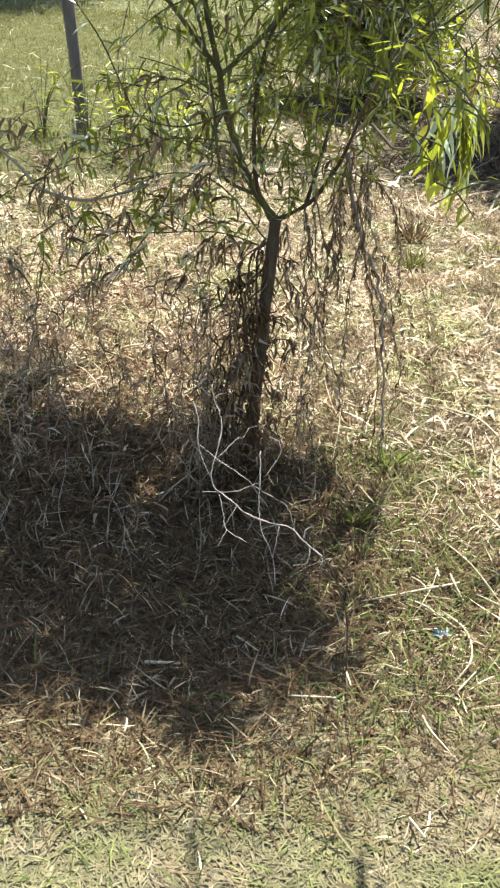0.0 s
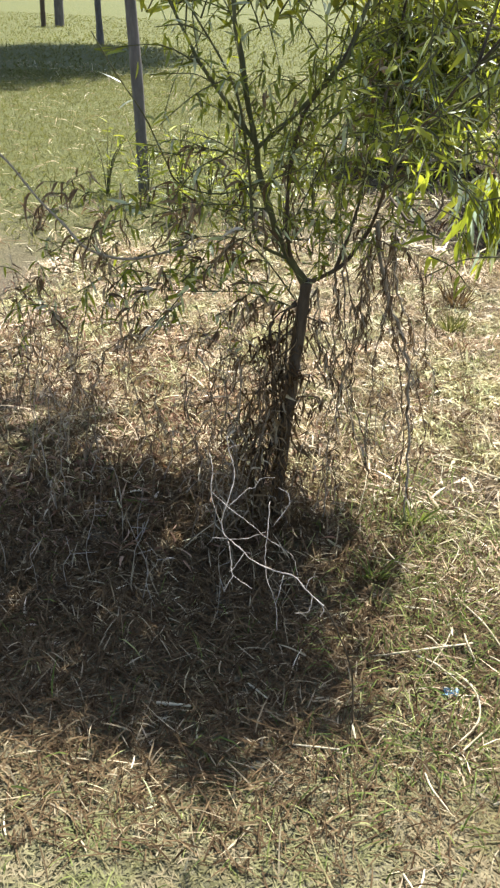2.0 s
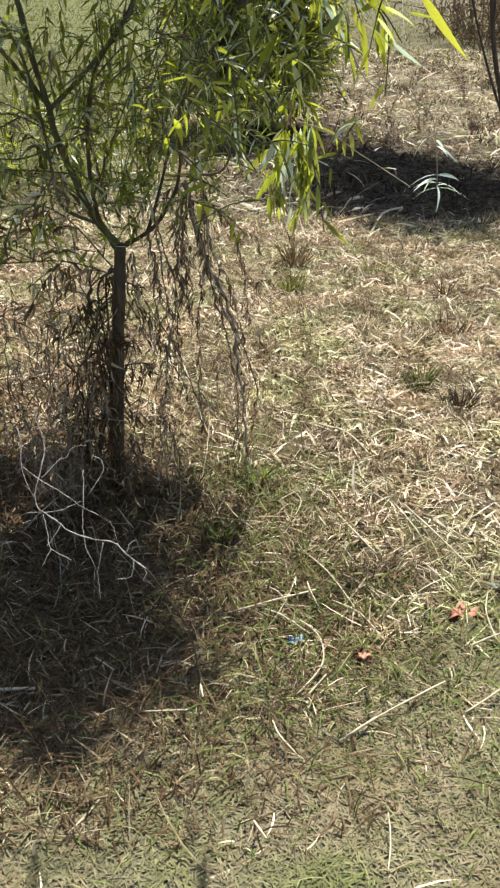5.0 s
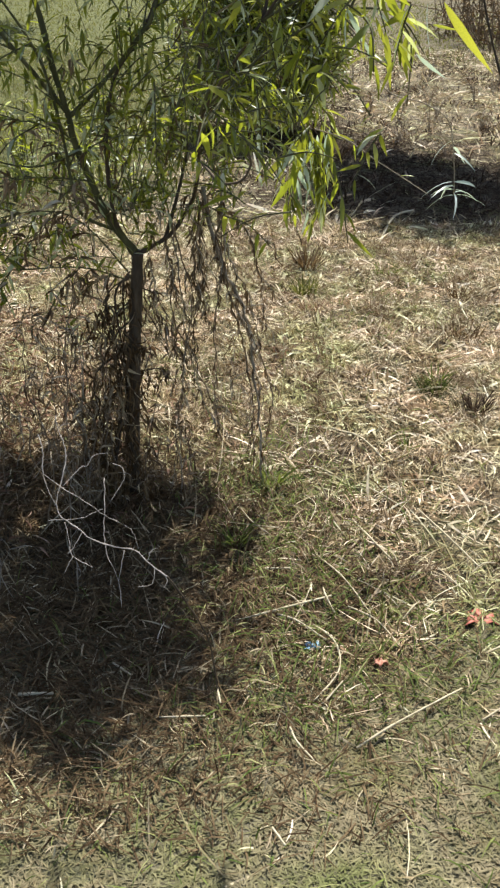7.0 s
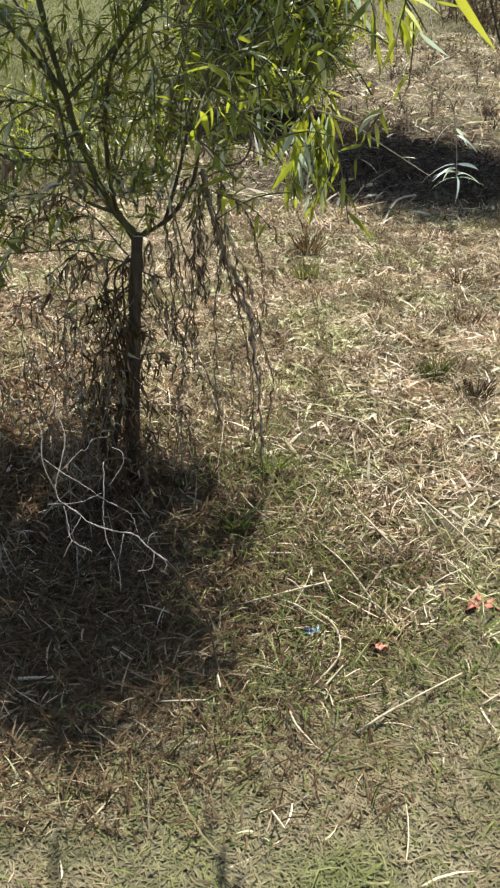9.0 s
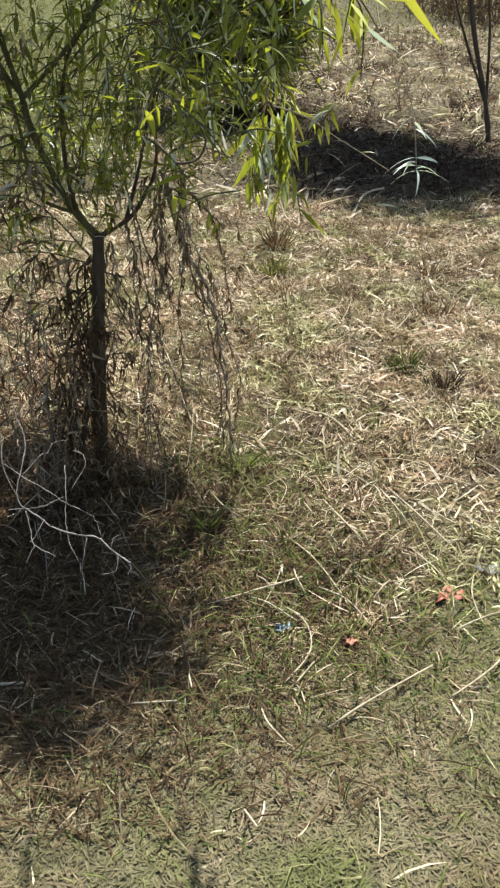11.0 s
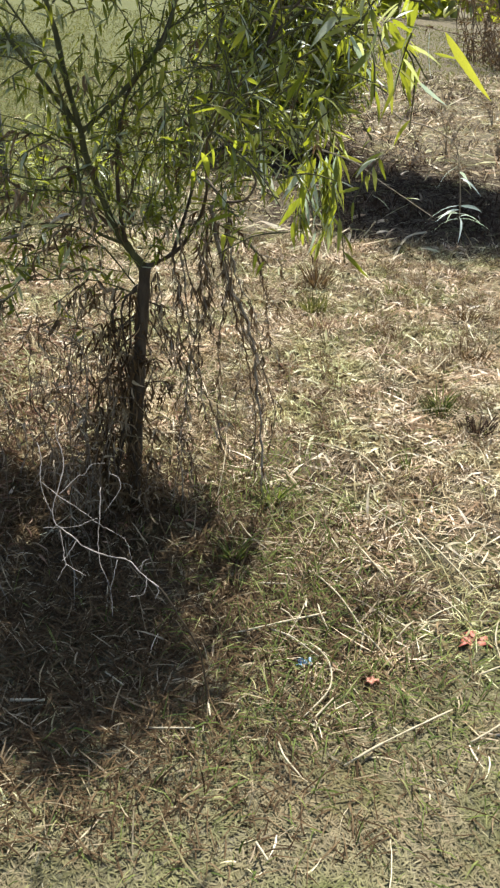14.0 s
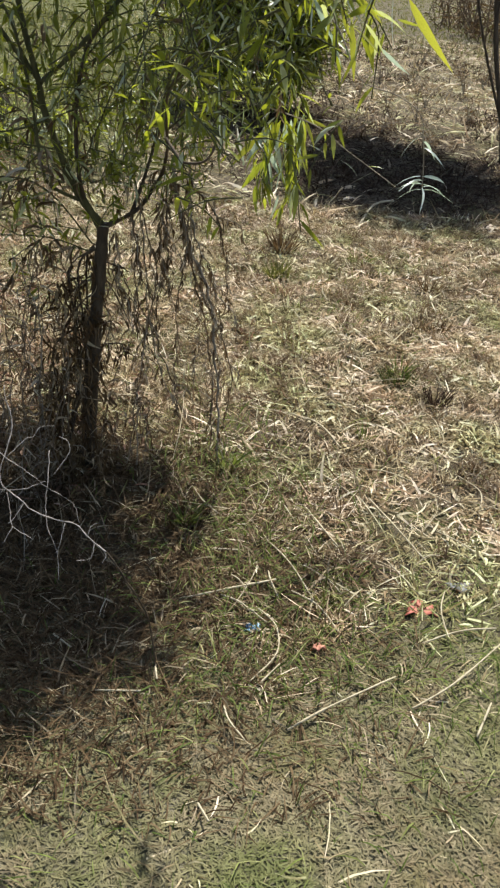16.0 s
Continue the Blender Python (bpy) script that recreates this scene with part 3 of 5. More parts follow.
def build_sapling():
    g = np.random.default_rng(5)
    tree = thing("sapling", "young willow-leaved fruit sapling with forked dark trunk, in full leaf", "tree", place=(-0.01, 2.03, 0))
    off = np.array([-0.02, 2.03, 0.0])

    def P(*pts, steps=5):
        return smooth_line([np.array(p) - off for p in pts], steps)

    dead_leaves = []
    trunk = P((-0.03, 2.04, -0.03), (-0.021, 2.03, 0.03), (-0.011, 2.02, 0.229), (0.001, 2.0, 0.427), (0.014, 2.0, 0.602), (0.026, 2.0, 0.775), steps=6)
    put("trunk", stems("trunk", [(trunk, 0.0225, 0.0165)], M_BARK, 12, 0.05, 1), tree)
    for i, (z, az, L) in enumerate(((0.3, 2.6, 0.2), (0.42, 0.4, 0.22), (0.5, 3.3, 0.26), (0.57, 0.1, 0.2), (0.62, 2.9, 0.3), (0.68, 5.6, 0.2), (0.36, 4.6, 0.16), (0.52, 4.9, 0.18))):
        p = np.array([0.0 + 0.02 * (z - 0.4), 2.005, z])
        d = np.array([math.cos(az), math.sin(az) * 0.7, 0.0])
        L *= g.uniform(0.45, 0.95)
        dead = P(p, p + d * L * 0.35 + g.normal(size=3) * 0.02, p + d * L * 0.7 + g.normal(size=3) * 0.03, p + d * L + (0, 0, g.uniform(-0.12, 0.06)))
        put("dead_twig", stems("dead_twig", [(dead, 0.0026, 0.001)], M_BARK if i % 2 else M_TWIG, 6, 0.15, 140 + i), tree, "thin dead twig")
        dead_leaves += leafy(dead, 18, 0.034, g, 0.2, 1.0)
    bare = P((-0.3, 2.0, 0.84), (-0.42, 1.88, 0.83), (-0.506, 1.8, 0.87), (-0.566, 1.8, 0.928), (-0.626, 1.8, 0.985), (-0.695, 1.8, 1.068), (-0.76, 1.8, 1.12))
    put("dead_twig", stems("dead_twig", [(bare, 0.004, 0.0028)], M_TWIG, 6, 0.12, 19), tree, "pale bare branch")
    dead_leaves += leafy(bare, 10, 0.06, g, 0.2, 1.0)
    tagged(put("dead_leaves", many("dead_leaves", dead_leaves, CURLED, M_DRYLEAF), tree), "withered brown leaves on the lower twigs", kind="stuff")
    shag = []
    for i in range(8):
        z0, z1 = g.uniform(0.3, 0.66), g.uniform(-0.01, 0.12)
        x0 = -0.012 - abs(g.normal()) * 0.05
        w = g.normal(size=(3, 2)) * 0.026
        cord = P((0.004, 2.0, z0 + 0.06), (x0, 1.97 + w[0, 1], z0), (x0 - 0.01 + w[0, 0], 1.96 + w[1, 1], 0.6 * z0 + 0.4 * z1), (x0 - 0.015 + w[1, 0], 1.97 + w[2, 1], 0.25 * z0 + 0.75 * z1), (x0 - 0.03 + w[2, 0], 1.97, z1))
        put("dead_stem", stems("dead_stem", [(cord, 0.003, 0.0016)], M_BARK, 5, 0.2, 250 + i), tree, "dark dead stem against the trunk")
        for t in branch_twigs(cord, 6, 0.08, g, 0.05, -0.5):
            shag += leafy(t, 5, 0.045, g, 0.2, 0.9, 1.2)
    for i in range(130):
        z = g.uniform(0.02, 0.62)
        p = np.array([-0.03 - 0.05 * (0.65 - z) + g.normal() * (0.035 + 0.05 * (0.65 - z)), 1.96 + g.normal() * 0.035, z]) - off
        for q in range(4):
            shag.append((p + g.normal(size=3) * 0.012, (g.normal() * 0.6, g.normal() * 0.6, -0.8 + g.normal() * 0.5), g.uniform(0.03, 0.06), g.normal()))
    tagged(put("dead_leaves", many("dead_leaves", shag, CURLED, M_MOULD_SHADE), tree), "dark shrivelled leaves clinging to the trunk", kind="stuff")
    limbs = dict(
        a=(P((0.022, 2.0, 0.765), (-0.046, 1.98, 0.871), (-0.079, 1.97, 0.958), (-0.11, 1.95, 1.057), (-0.118, 1.94, 1.118), (-0.141, 1.93, 1.214), (-0.161, 1.93, 1.323), (-0.181, 1.93, 1.426), (-0.2, 2.05, 1.75), (-0.2, 2.15, 2.1)), 0.0105, 0.0035),
        b=(P((-0.114, 1.94, 1.112), (-0.044, 1.93, 1.176), (0.019, 1.92, 1.242), (0.066, 1.92, 1.299), (0.094, 1.92, 1.347), (0.16, 2.0, 1.6), (0.2, 2.2, 1.9)), 0.0055, 0.0035),
        c=(P((-0.121, 1.94, 1.122), (-0.181, 1.93, 1.2), (-0.242, 1.92, 1.278), (-0.276, 1.92, 1.33), (-0.36, 1.95, 1.5), (-0.42, 2.1, 1.8)), 0.0055, 0.003),
        d=(P((-0.02, 1.98, 0.84), (-0.033, 1.97, 0.918), (-0.033, 1.95, 1.062), (-0.007, 1.95, 1.194), (0.053, 1.95, 1.284), (0.098, 1.95, 1.369), (0.2, 2.1, 1.7), (0.3, 2.4, 2.0)), 0.006, 0.003),
        e=(P((0.03, 2.0, 0.765), (0.11, 2.0, 0.815), (0.15, 2.0, 0.87), (0.176, 1.97, 0.926), (0.19, 1.85, 1.01), (0.195, 1.65, 1.107), (0.21, 1.42, 1.21), (0.3, 1.28, 1.36), (0.4, 1.25, 1.5), (0.5, 1.3, 1.62)), 0.0062, 0.0012),
        f=(P((0.1, 2.0, 0.81), (0.15, 2.12, 0.98), (0.2, 2.3, 1.3), (0.25, 2.5, 1.7), (0.3, 2.65, 2.15)), 0.005, 0.003),
        # j and m: out of view, added to carry the shading sprays
        j=(P((0.3, 1.28, 1.36), (0.34, 1.38, 1.52), (0.37, 1.46, 1.68), (0.4, 1.52, 1.86)), 0.003, 0.0012),
        m=(P((-0.2, 2.05, 1.75), (-0.36, 2.4, 1.88), (-0.5, 2.75, 1.95), (-0.62, 3.1, 2.05)), 0.005, 0.002),
        h=(P((-0.02, 1.985, 0.83), (-0.101, 1.96, 0.873), (-0.12, 1.94, 0.945), (-0.135, 1.93, 1.085), (-0.17, 1.9, 1.25), (-0.26, 1.86, 1.4)), 0.005, 0.0025),
    )
    limb_obs, shoot_obs = {}, []
    for k, (line, r0, r1) in limbs.items():
        limb_obs[k] = put("limb", stems("limb", [(line, r0, r1)], M_BARK_GREEN if k in "abch" else M_BARK, 8, 0.08, ord(k)), tree)
    # drooping leafy shoots
    forward = [
        P((0.2, 1.55, 1.15), (0.29, 1.72, 1.24), (0.4, 1.92, 1.24), (0.48, 2.1, 1.16), (0.515, 2.2, 1.053), (0.505, 2.22, 0.95)),
        P((0.2, 1.42, 1.2), (0.3, 1.35, 1.3), (0.42, 1.33, 1.37), (0.52, 1.35, 1.37), (0.58, 1.37, 1.31)),
        P((0.2, 1.42, 1.2), (0.22, 1.36, 1.25), (0.25, 1.3, 1.25), (0.27, 1.27, 1.22)),
        P((0.24, 1.36, 1.26), (0.28, 1.33, 1.28), (0.32, 1.3, 1.24)),
        P((0.3, 1.28, 1.36), (0.38, 1.22, 1.4), (0.45, 1.2, 1.37)),
        P((0.3, 1.28, 1.36), (0.4, 1.3, 1.45), (0.5, 1.38, 1.46), (0.6, 1.48, 1.41)),
        P((0.195, 1.7, 1.08), (0.24, 1.62, 1.13), (0.3, 1.55, 1.15), (0.36, 1.5, 1.12)),
    ]
    drooping = [
        P((0.2, 2.3, 1.3), (0.4, 2.2, 1.4), (0.56, 2.05, 1.3), (0.639, 2.0, 1.18), (0.734, 2.0, 1.151), (0.802, 2.0, 1.113), (0.824, 2.0, 1.048), (0.838, 2.0, 0.975), (0.843, 2.0, 0.93)),
        P((0.185, 1.88, 0.99), (0.3, 1.86, 1.12), (0.507, 1.9, 1.09), (0.619, 1.9, 1.03), (0.75, 1.9, 0.955)),
    ]
    low = [
        P((-0.079, 1.97, 0.958), (-0.199, 1.9, 0.979), (-0.303, 1.85, 0.967), (-0.403, 1.85, 0.935)),
        P((-0.01, 1.99, 0.7), (-0.12, 1.96, 0.74), (-0.284, 1.9, 0.75), (-0.45, 1.9, 0.75)),
        P((-0.1, 1.95, 1.03), (-0.2, 1.92, 1.0), (-0.29, 1.86, 1.03), (-0.315, 1.8, 1.1), (-0.335, 1.7, 1.2), (-0.366, 1.6, 1.288), (-0.385, 1.5, 1.37)),
        P((0.0, 1.99, 0.72), (-0.15, 2.02, 0.86), (-0.36, 2.0, 0.84), (-0.6, 1.95, 0.7)),
        P((-0.11, 1.95, 1.05), (-0.22, 2.0, 1.09), (-0.33, 2.05, 1.06)),
        P((-0.045, 1.98, 0.87), (0.01, 1.94, 1.0), (0.06, 1.9, 1.12), (0.1, 1.9, 1.2)),
        P((0.12, 1.99, 0.83), (0.1, 1.93, 0.95), (0.06, 1.88, 1.05)),
    ]
    shoots = forward + drooping + low
    for i, line in enumerate(shoots):
        shoot_obs.append(put("shoot", stems("shoot", [(line, 0.0024, 0.001)], M_SHOOT if i in (7, 8) else M_BARK_GREEN, 6, 0.1, 40 + i), tree, "thin brown drooping shoot" if i in (7, 8) else ""))
    hook = P((0.2, 1.52, 1.1), (0.221, 1.47, 1.085), (0.239, 1.45, 1.073), (0.276, 1.45, 1.078), (0.293, 1.45, 1.103), (0.292, 1.45, 1.124), (0.28, 1.46, 1.15))
    put("twig", stems("twig", [(hook, 0.003, 0.002)], M_BARK, 7, 0.08, 3), tree, "dark hooked twig")
    # leaves that can be told apart
    near, owners = [], []
    counts = [4, 10, 8, 8, 6, 8, 5, 0, 4, 4, 7, 8, 8, 4, 8, 6]
    for i, (line, c) in enumerate(zip(shoots, counts)):
        if c:
            owners += [shoot_obs[i]] * c
            near += leafy(line, c, (0.045 if i in (2, 3, 4) else 0.058) if i < 7 else 0.055, g, 0.35 if i < 9 else 0.2, 0.75 if i in (0, 1, 5) else 0.4)
    tip = shoots[7]
    v, f = leaf_shape(0.1, 0.6, 0.3)
    slim = mesh_of("leaf", v, f, M_SHEEN)
    v, f = leaf_shape(0.115, 0.14, 0.3)
    broad = [mesh_of("leaf", v, f, m) for m in (M_SHEEN, M_YELLOW)]
    for q in range(13):
        p = tip[-1 - q // 2 if q < 10 else -q]
        ob = put("leaf", slim, shoot_obs[7], "slim pale green leaf")
        d = (math.cos(q * 2.4), 0.6 * math.sin(q * 2.4), g.uniform(-0.25, 0.3))
        ob.matrix_basis = Matrix.Translation(p) @ Matrix((frame_of(d, spin=g.normal() * 0.5) * 0.085 * g.uniform(0.75, 1.15)).tolist()).to_4x4()
    hanging = [(0, (0.505, 2.2, 1.038), (0.515, 2.25, 0.953)), (0, (0.468, 2.2, 1.017), (0.493, 2.25, 0.896)), (1, (0.531, 2.2, 1.05), (0.598, 2.25, 0.959)), (1, (0.495, 2.2, 1.03), (0.548, 2.25, 0.876)),
               (0, (0.447, 2.2, 0.958), (0.499, 2.25, 0.872)), (1, (0.412, 2.2, 0.909), (0.446, 2.25, 0.828)), (0, (0.492, 2.2, 0.836), (0.49, 2.25, 0.756)), (1, (0.526, 2.2, 0.964), (0.589, 2.25, 0.879)),
               (1, (0.54, 2.2, 1.041), (0.62, 2.25, 1.017))]
    for kind, base, end in hanging + [
        (0, (0.419, 1.2, 1.383), (0.451, 1.19, 1.33)), (0, (0.454, 1.22, 1.336), (0.474, 1.21, 1.292)), (0, (0.426, 1.25, 1.38), (0.421, 1.24, 1.327)),
        (0, (0.537, 1.2, 1.393), (0.538, 1.19, 1.328)), (1, (0.549, 1.15, 1.395), (0.62, 1.13, 1.306)), (1, (0.483, 1.2, 1.348), (0.533, 1.19, 1.32)),
        (1, (0.379, 1.3, 1.373), (0.42, 1.29, 1.357)), (1, (0.462, 1.2, 1.372), (0.482, 1.19, 1.327)), (1, (0.487, 1.25, 1.352), (0.505, 1.24, 1.272)),
        (1, (0.548, 1.2, 1.364), (0.584, 1.19, 1.357)), (0, (0.533, 1.22, 1.322), (0.578, 1.21, 1.288)), (1, (0.404, 1.3, 1.331), (0.377, 1.29, 1.365)), (1, (0.483, 1.2, 1.39), (0.526, 1.2, 1.358)),
    ]:
        b0, d = np.array(base) - off, np.array(end) - np.array(base)
        ob = put("leaf", broad[kind], tree, "yellow-green sunlit leaf" if kind else "pale leaf, sky sheen put into its colour")
        size = float(np.linalg.norm(d)) * 1.06
        ob.matrix_basis = Matrix.Translation(b0) @ Matrix((frame_of(d, spin=1.35 + g.normal() * 0.45) * size).tolist()).to_4x4()
    plumes = [mesh_of("leaf", *leaf_shape(0.17, 0.2, 0.4), m) for m in (M_SHEEN, M_LEAF, M_YELLOW)]
    for i in range(26):
        b0 = np.array([g.uniform(0.42, 0.55), g.uniform(2.14, 2.3), g.uniform(0.86, 1.07)]) - off
        ob = put("leaf", plumes[(0, 1, 0, 1, 2)[i % 5]], shoot_obs[0], "pale leaf, sky sheen put into its colour" if i % 5 in (0, 2) else "")
        d = (g.normal() * 0.4, g.normal() * 0.3, -1.0)
        ob.matrix_basis = Matrix.Translation(b0) @ Matrix((frame_of(d, spin=g.normal() * 0.7) * g.uniform(0.07, 0.12)).tolist()).to_4x4()
    for k in "abcdh":
        owners += [limb_obs[k]] * 16
        near += leafy(limbs[k][0][12:40], 16, 0.052, g, 0.0, 0.35)
    pendent = []
    for i in range(170):
        k = "acdb"[i % 4]
        line = limbs[k][0]
        j = int(g.uniform(0.35, 0.95) * (len(line) - 1))
        p = line[j] + g.normal(size=3) * (0.07, 0.07, 0.05)
        if p[2] < 1.6:
            pendent.append((p, (g.normal() * 0.25, g.normal() * 0.25, -1.0), g.uniform(0.035, 0.062), g.normal()))
    meshes = []
    for v, f in LEAVES:
        meshes.append(mesh_of("leaf", v, f, M_LEAF))
    for i, (p, d, size, spin) in enumerate(near[:235]):
        ob = put("leaf", meshes[i % 4], owners[i])
        m3 = frame_of(d, spin=spin) * size
        ob.matrix_basis = Matrix.Translation(p) @ Matrix(m3.tolist()).to_4x4()
    # side twigs with the rest of the foliage
    dead_low, dead_inner = [], []
    rest, twigs = near[235:] + pendent, []
    for k, c in (("a", 9), ("b", 7), ("c", 7), ("d", 8), ("h", 5)):
        for t in branch_twigs(limbs[k][0], c, 0.2, g, 0.3, 0.35):
            twigs.append((t, 0.0022, 0.001))
            rest += leafy(t, 10, 0.042, g, 0.1, 0.4)
    for i in (1, 2, 4, 5):
        for t in branch_twigs(shoots[i], 2, 0.11, g, 0.3, 0.2):
            twigs.append((t, 0.002, 0.001))
            rest += leafy(t, 6, 0.06, g, 0.1, 0.5)
    for line in (shoots[0][14:], P((0.48, 2.1, 1.16), (0.46, 2.18, 1.02), (0.44, 2.2, 0.86)), P((0.515, 2.2, 1.05), (0.51, 2.24, 0.92), (0.52, 2.24, 0.82))):
        for t in branch_twigs(line, 6, 0.07, g, 0.1, -0.6):
            twigs.append((t, 0.0018, 0.0009))
            rest += leafy(t, 7, 0.07, g, 0.1, 1.2)
    # small-leaf clump on the limb leaning towards the path; unseen sprays added above shade it
    for count, mid, half, sizes, n_leaf in ((110, (0.32, 1.25, 1.28), (0.14, 0.24, 0.17), (0.024, 0.034, 0.05), 7), (26, (0.26, 1.53, 1.15), (0.13, 0.14, 0.08), (0.03, 0.04), 7), (80, (0.36, 1.47, 1.68), (0.15, 0.22, 0.15), (0.09,), 11)):
        for i in range(count):
            c = np.array(mid) + np.clip(g.normal(size=3) * 0.55, -1.2, 1.2) * half - off
            fall = c + off
            if 0.6 < fall[1] - 0.53 * fall[2] and not wanted(fall):
                continue
            d = short(g.normal(size=3), 0.05)
            t = smooth_line([c - d, c, c + d + np.array([0, 0, -0.02])], 3)
            twigs.append((t, 0.0015, 0.0007))
            rest += leafy(t, n_leaf, sizes[i % len(sizes)], g, 0.0, 0.4)
    for i in range(70):
        c = np.array([0.24, 1.6, 1.22]) + g.uniform(-1, 1, 3) * (0.26, 0.36, 0.22)
        if c[2] < 1.0 + 0.12 * abs(c[0] - 0.25) or (c[0] > 0.34 and c[2] < 1.48):
            continue
        c -= off
        d = short(g.normal(size=3), 0.08)
        if not wanted(c + off):
            continue
        t = smooth_line([c - d, c, c + d + np.array([0, 0, -0.03])], 4)
        twigs.append((t, 0.0018, 0.0009))
        rest += leafy(t, 9, 0.034, g, 0.0, 0.35)
    for i in (9, 10, 12, 13):
        for t in branch_twigs(shoots[i], 13 if i in (10, 12) else 5, 0.17, g, 0.1, 0.0):
            twigs.append((t, 0.002, 0.001))
            (rest if g.uniform() < 0.6 else dead_low).extend(leafy(t, 10, 0.05, g, 0.1, 0.3))
    for i in range(210):
        c = np.array([0.14, 1.8, 1.32]) + g.uniform(-1, 1, 3) * (0.46, 0.42, 0.32)
        if c[2] < 1.05 + 0.25 * max(0, -c[0]) + 0.1 * abs(c[0] - 0.2) or (c[0] > 0.4 and c[2] < 1.48):
            continue
        c -= off
        d = short(g.normal(size=3), 0.09)
        if not wanted(c + off):
            continue
        t = smooth_line([c - d, c, c + d + np.array([0, 0, -0.03])], 4)
        twigs.append((t, 0.0018, 0.0009))
        rest += leafy(t, 11, 0.05 if c[2] > 1.48 else 0.04, g, 0.0, 0.35)
    for i in range(75):
        c = np.array([-0.4, 1.98, 0.8]) + g.uniform(-1, 1, 3) * (0.34, 0.25, 0.2) - off
        d = short(g.normal(size=3), 0.07)
        t = smooth_line([c - d, c, c + d + np.array([0, 0, -0.03])], 4)
        twigs.append((t, 0.0016, 0.0008))
        (rest if i % 2 else dead_low).extend(leafy(t, 9, 0.045, g, 0.0, 0.5))
    tagged(put("dead_leaves", many("dead_leaves", dead_low, CURLED, M_DRYLEAF), tree), "withered leaves of the low branches", kind="stuff")
    # dense inner foliage between the two limbs and beside them
    for count, mid, half in ((100, (0.1, 2.02, 1.04), (0.17, 0.16, 0.16)), (50, (0.3, 2.0, 1.2), (0.15, 0.22, 0.13)), (40, (0.0, 1.97, 1.12), (0.16, 0.12, 0.2)), (24, (0.22, 1.9, 1.12), (0.12, 0.12, 0.1)), (14, (0.1, 2.0, 0.87), (0.1, 0.1, 0.06))):
        for i in range(count):
            c = np.array(mid) + g.uniform(-1, 1, 3) * half - off
            d = short(g.normal(size=3), 0.05)
            t = smooth_line([c - d, c, c + d + np.array([0, 0, -0.02])], 3)
            twigs.append((t, 0.0015, 0.0007))
            (rest if i % 6 else dead_inner).extend(leafy(t, 8, 0.038, g, 0.0, 0.5))
    tagged(put("dead_leaves", many("dead_leaves", dead_inner, CURLED, M_DRYLEAF), tree), "withered leaves inside the crown", kind="stuff")
    # the upper crown, out of view, cut by wanted() to shape the ground shade
    for i in range(620):
        q = g.normal(size=3)
        q *= g.uniform(0.25, 1) ** 0.5 / np.linalg.norm(q)
        c = np.array([0.05, 2.62, 1.95]) + q * (0.78, 0.62, 0.42) - off if i % 4 else np.array([-0.55, 3.0, 1.95]) + q * (0.5, 0.75, 0.4) - off
        if c[2] < 1.5 or not wanted(c + off):
            continue
        o = c - np.array([0.12, 0.2, 0.25]) * g.uniform(0.5, 1, 3)
        t = smooth_line([o, (o + c) / 2 + g.normal(size=3) * 0.02, c, c + g.normal(size=3) * 0.08], 3)
        twigs.append((t, 0.003, 0.001))
        rest += leafy(t, 16, 0.105, g, 0.0, 0.3)
    seen = [t for t in twigs if t[0][:, 2].mean() < 1.42][::2][:280]
    for i, t in enumerate(seen):
        put("twig", stems("twig", [t], M_BARK_GREEN, 4, 0.1, 900 + i), tree)
    ids = {id(t) for t in seen}
    tagged(put("twigs", stems("twigs", [t for t in twigs if id(t) not in ids], M_BARK_GREEN, 4, 0.1, 77), tree), "thin green twigs", kind="stuff")
    tagged(put("foliage", many("foliage", rest, SMALL, M_FOLIAGE), tree), "narrow green leaves of the crown", kind="stuff")
    return tree


build_sapling()


def weed_strands(count, centre, radius, height, seed):
    """Upright dry stalks, swaying, on an oval patch."""
    g = np.random.default_rng(seed)
    out = []
    for i in range(count):
        x, y = centre[0] + radius[0] * g.uniform(-1, 1), centre[1] + radius[1] * g.uniform(-1, 1)
        h = height * g.uniform(0.5, 1.25)
        w = g.normal(size=(3, 2)) * 0.035
        out.append(([(x, y, -0.01), (x + w[0, 0], y + w[0, 1], h * 0.35), (x + w[1, 0], y + w[1, 1], h * 0.7), (x + w[1, 0] + w[2, 0], y + w[1, 1], h)], 0.0024, 16))
    return out


def withered(name, label, place, strands, seed):
    """Hanging dead stems with curled brown leaves."""
    g = np.random.default_rng(seed)
    ob = thing(name, label, "dead plant", place=place)
    off = np.array(place)
    leaves, twiglets = [], []
    for i, (pts, r, c) in enumerate(strands):
        line = smooth_line([np.array(p) - off for p in pts], 6)
        line[1:-1] += g.normal(size=(len(line) - 2, 3)) * 0.004
        put("stem", stems("stem", [(line, r * 0.85, r * 0.5)], M_WEED if i % 4 else M_TWIG, 5, 0.15, seed + i), ob)
        fine = []
        for t in branch_twigs(line, max(2, c // 6), 0.09, g, 0.05, -0.4):
            fine.append((t, 0.0014, 0.0007))
            leaves += leafy(t, 7, 0.03, g, 0.1, 1.0)
        twiglets += fine
        leaves += leafy(line, int(c * 1.6), 0.034, g, 0.03, 1.1)
    tagged(put("side_twigs", stems("side_twigs", twiglets, M_TWIG, 4, 0.1, seed + 100), ob), kind="stuff")
    tagged(put("withered_leaves", many("withered_leaves", leaves, CURLED, M_DRYLEAF), ob), kind="stuff")
    return ob


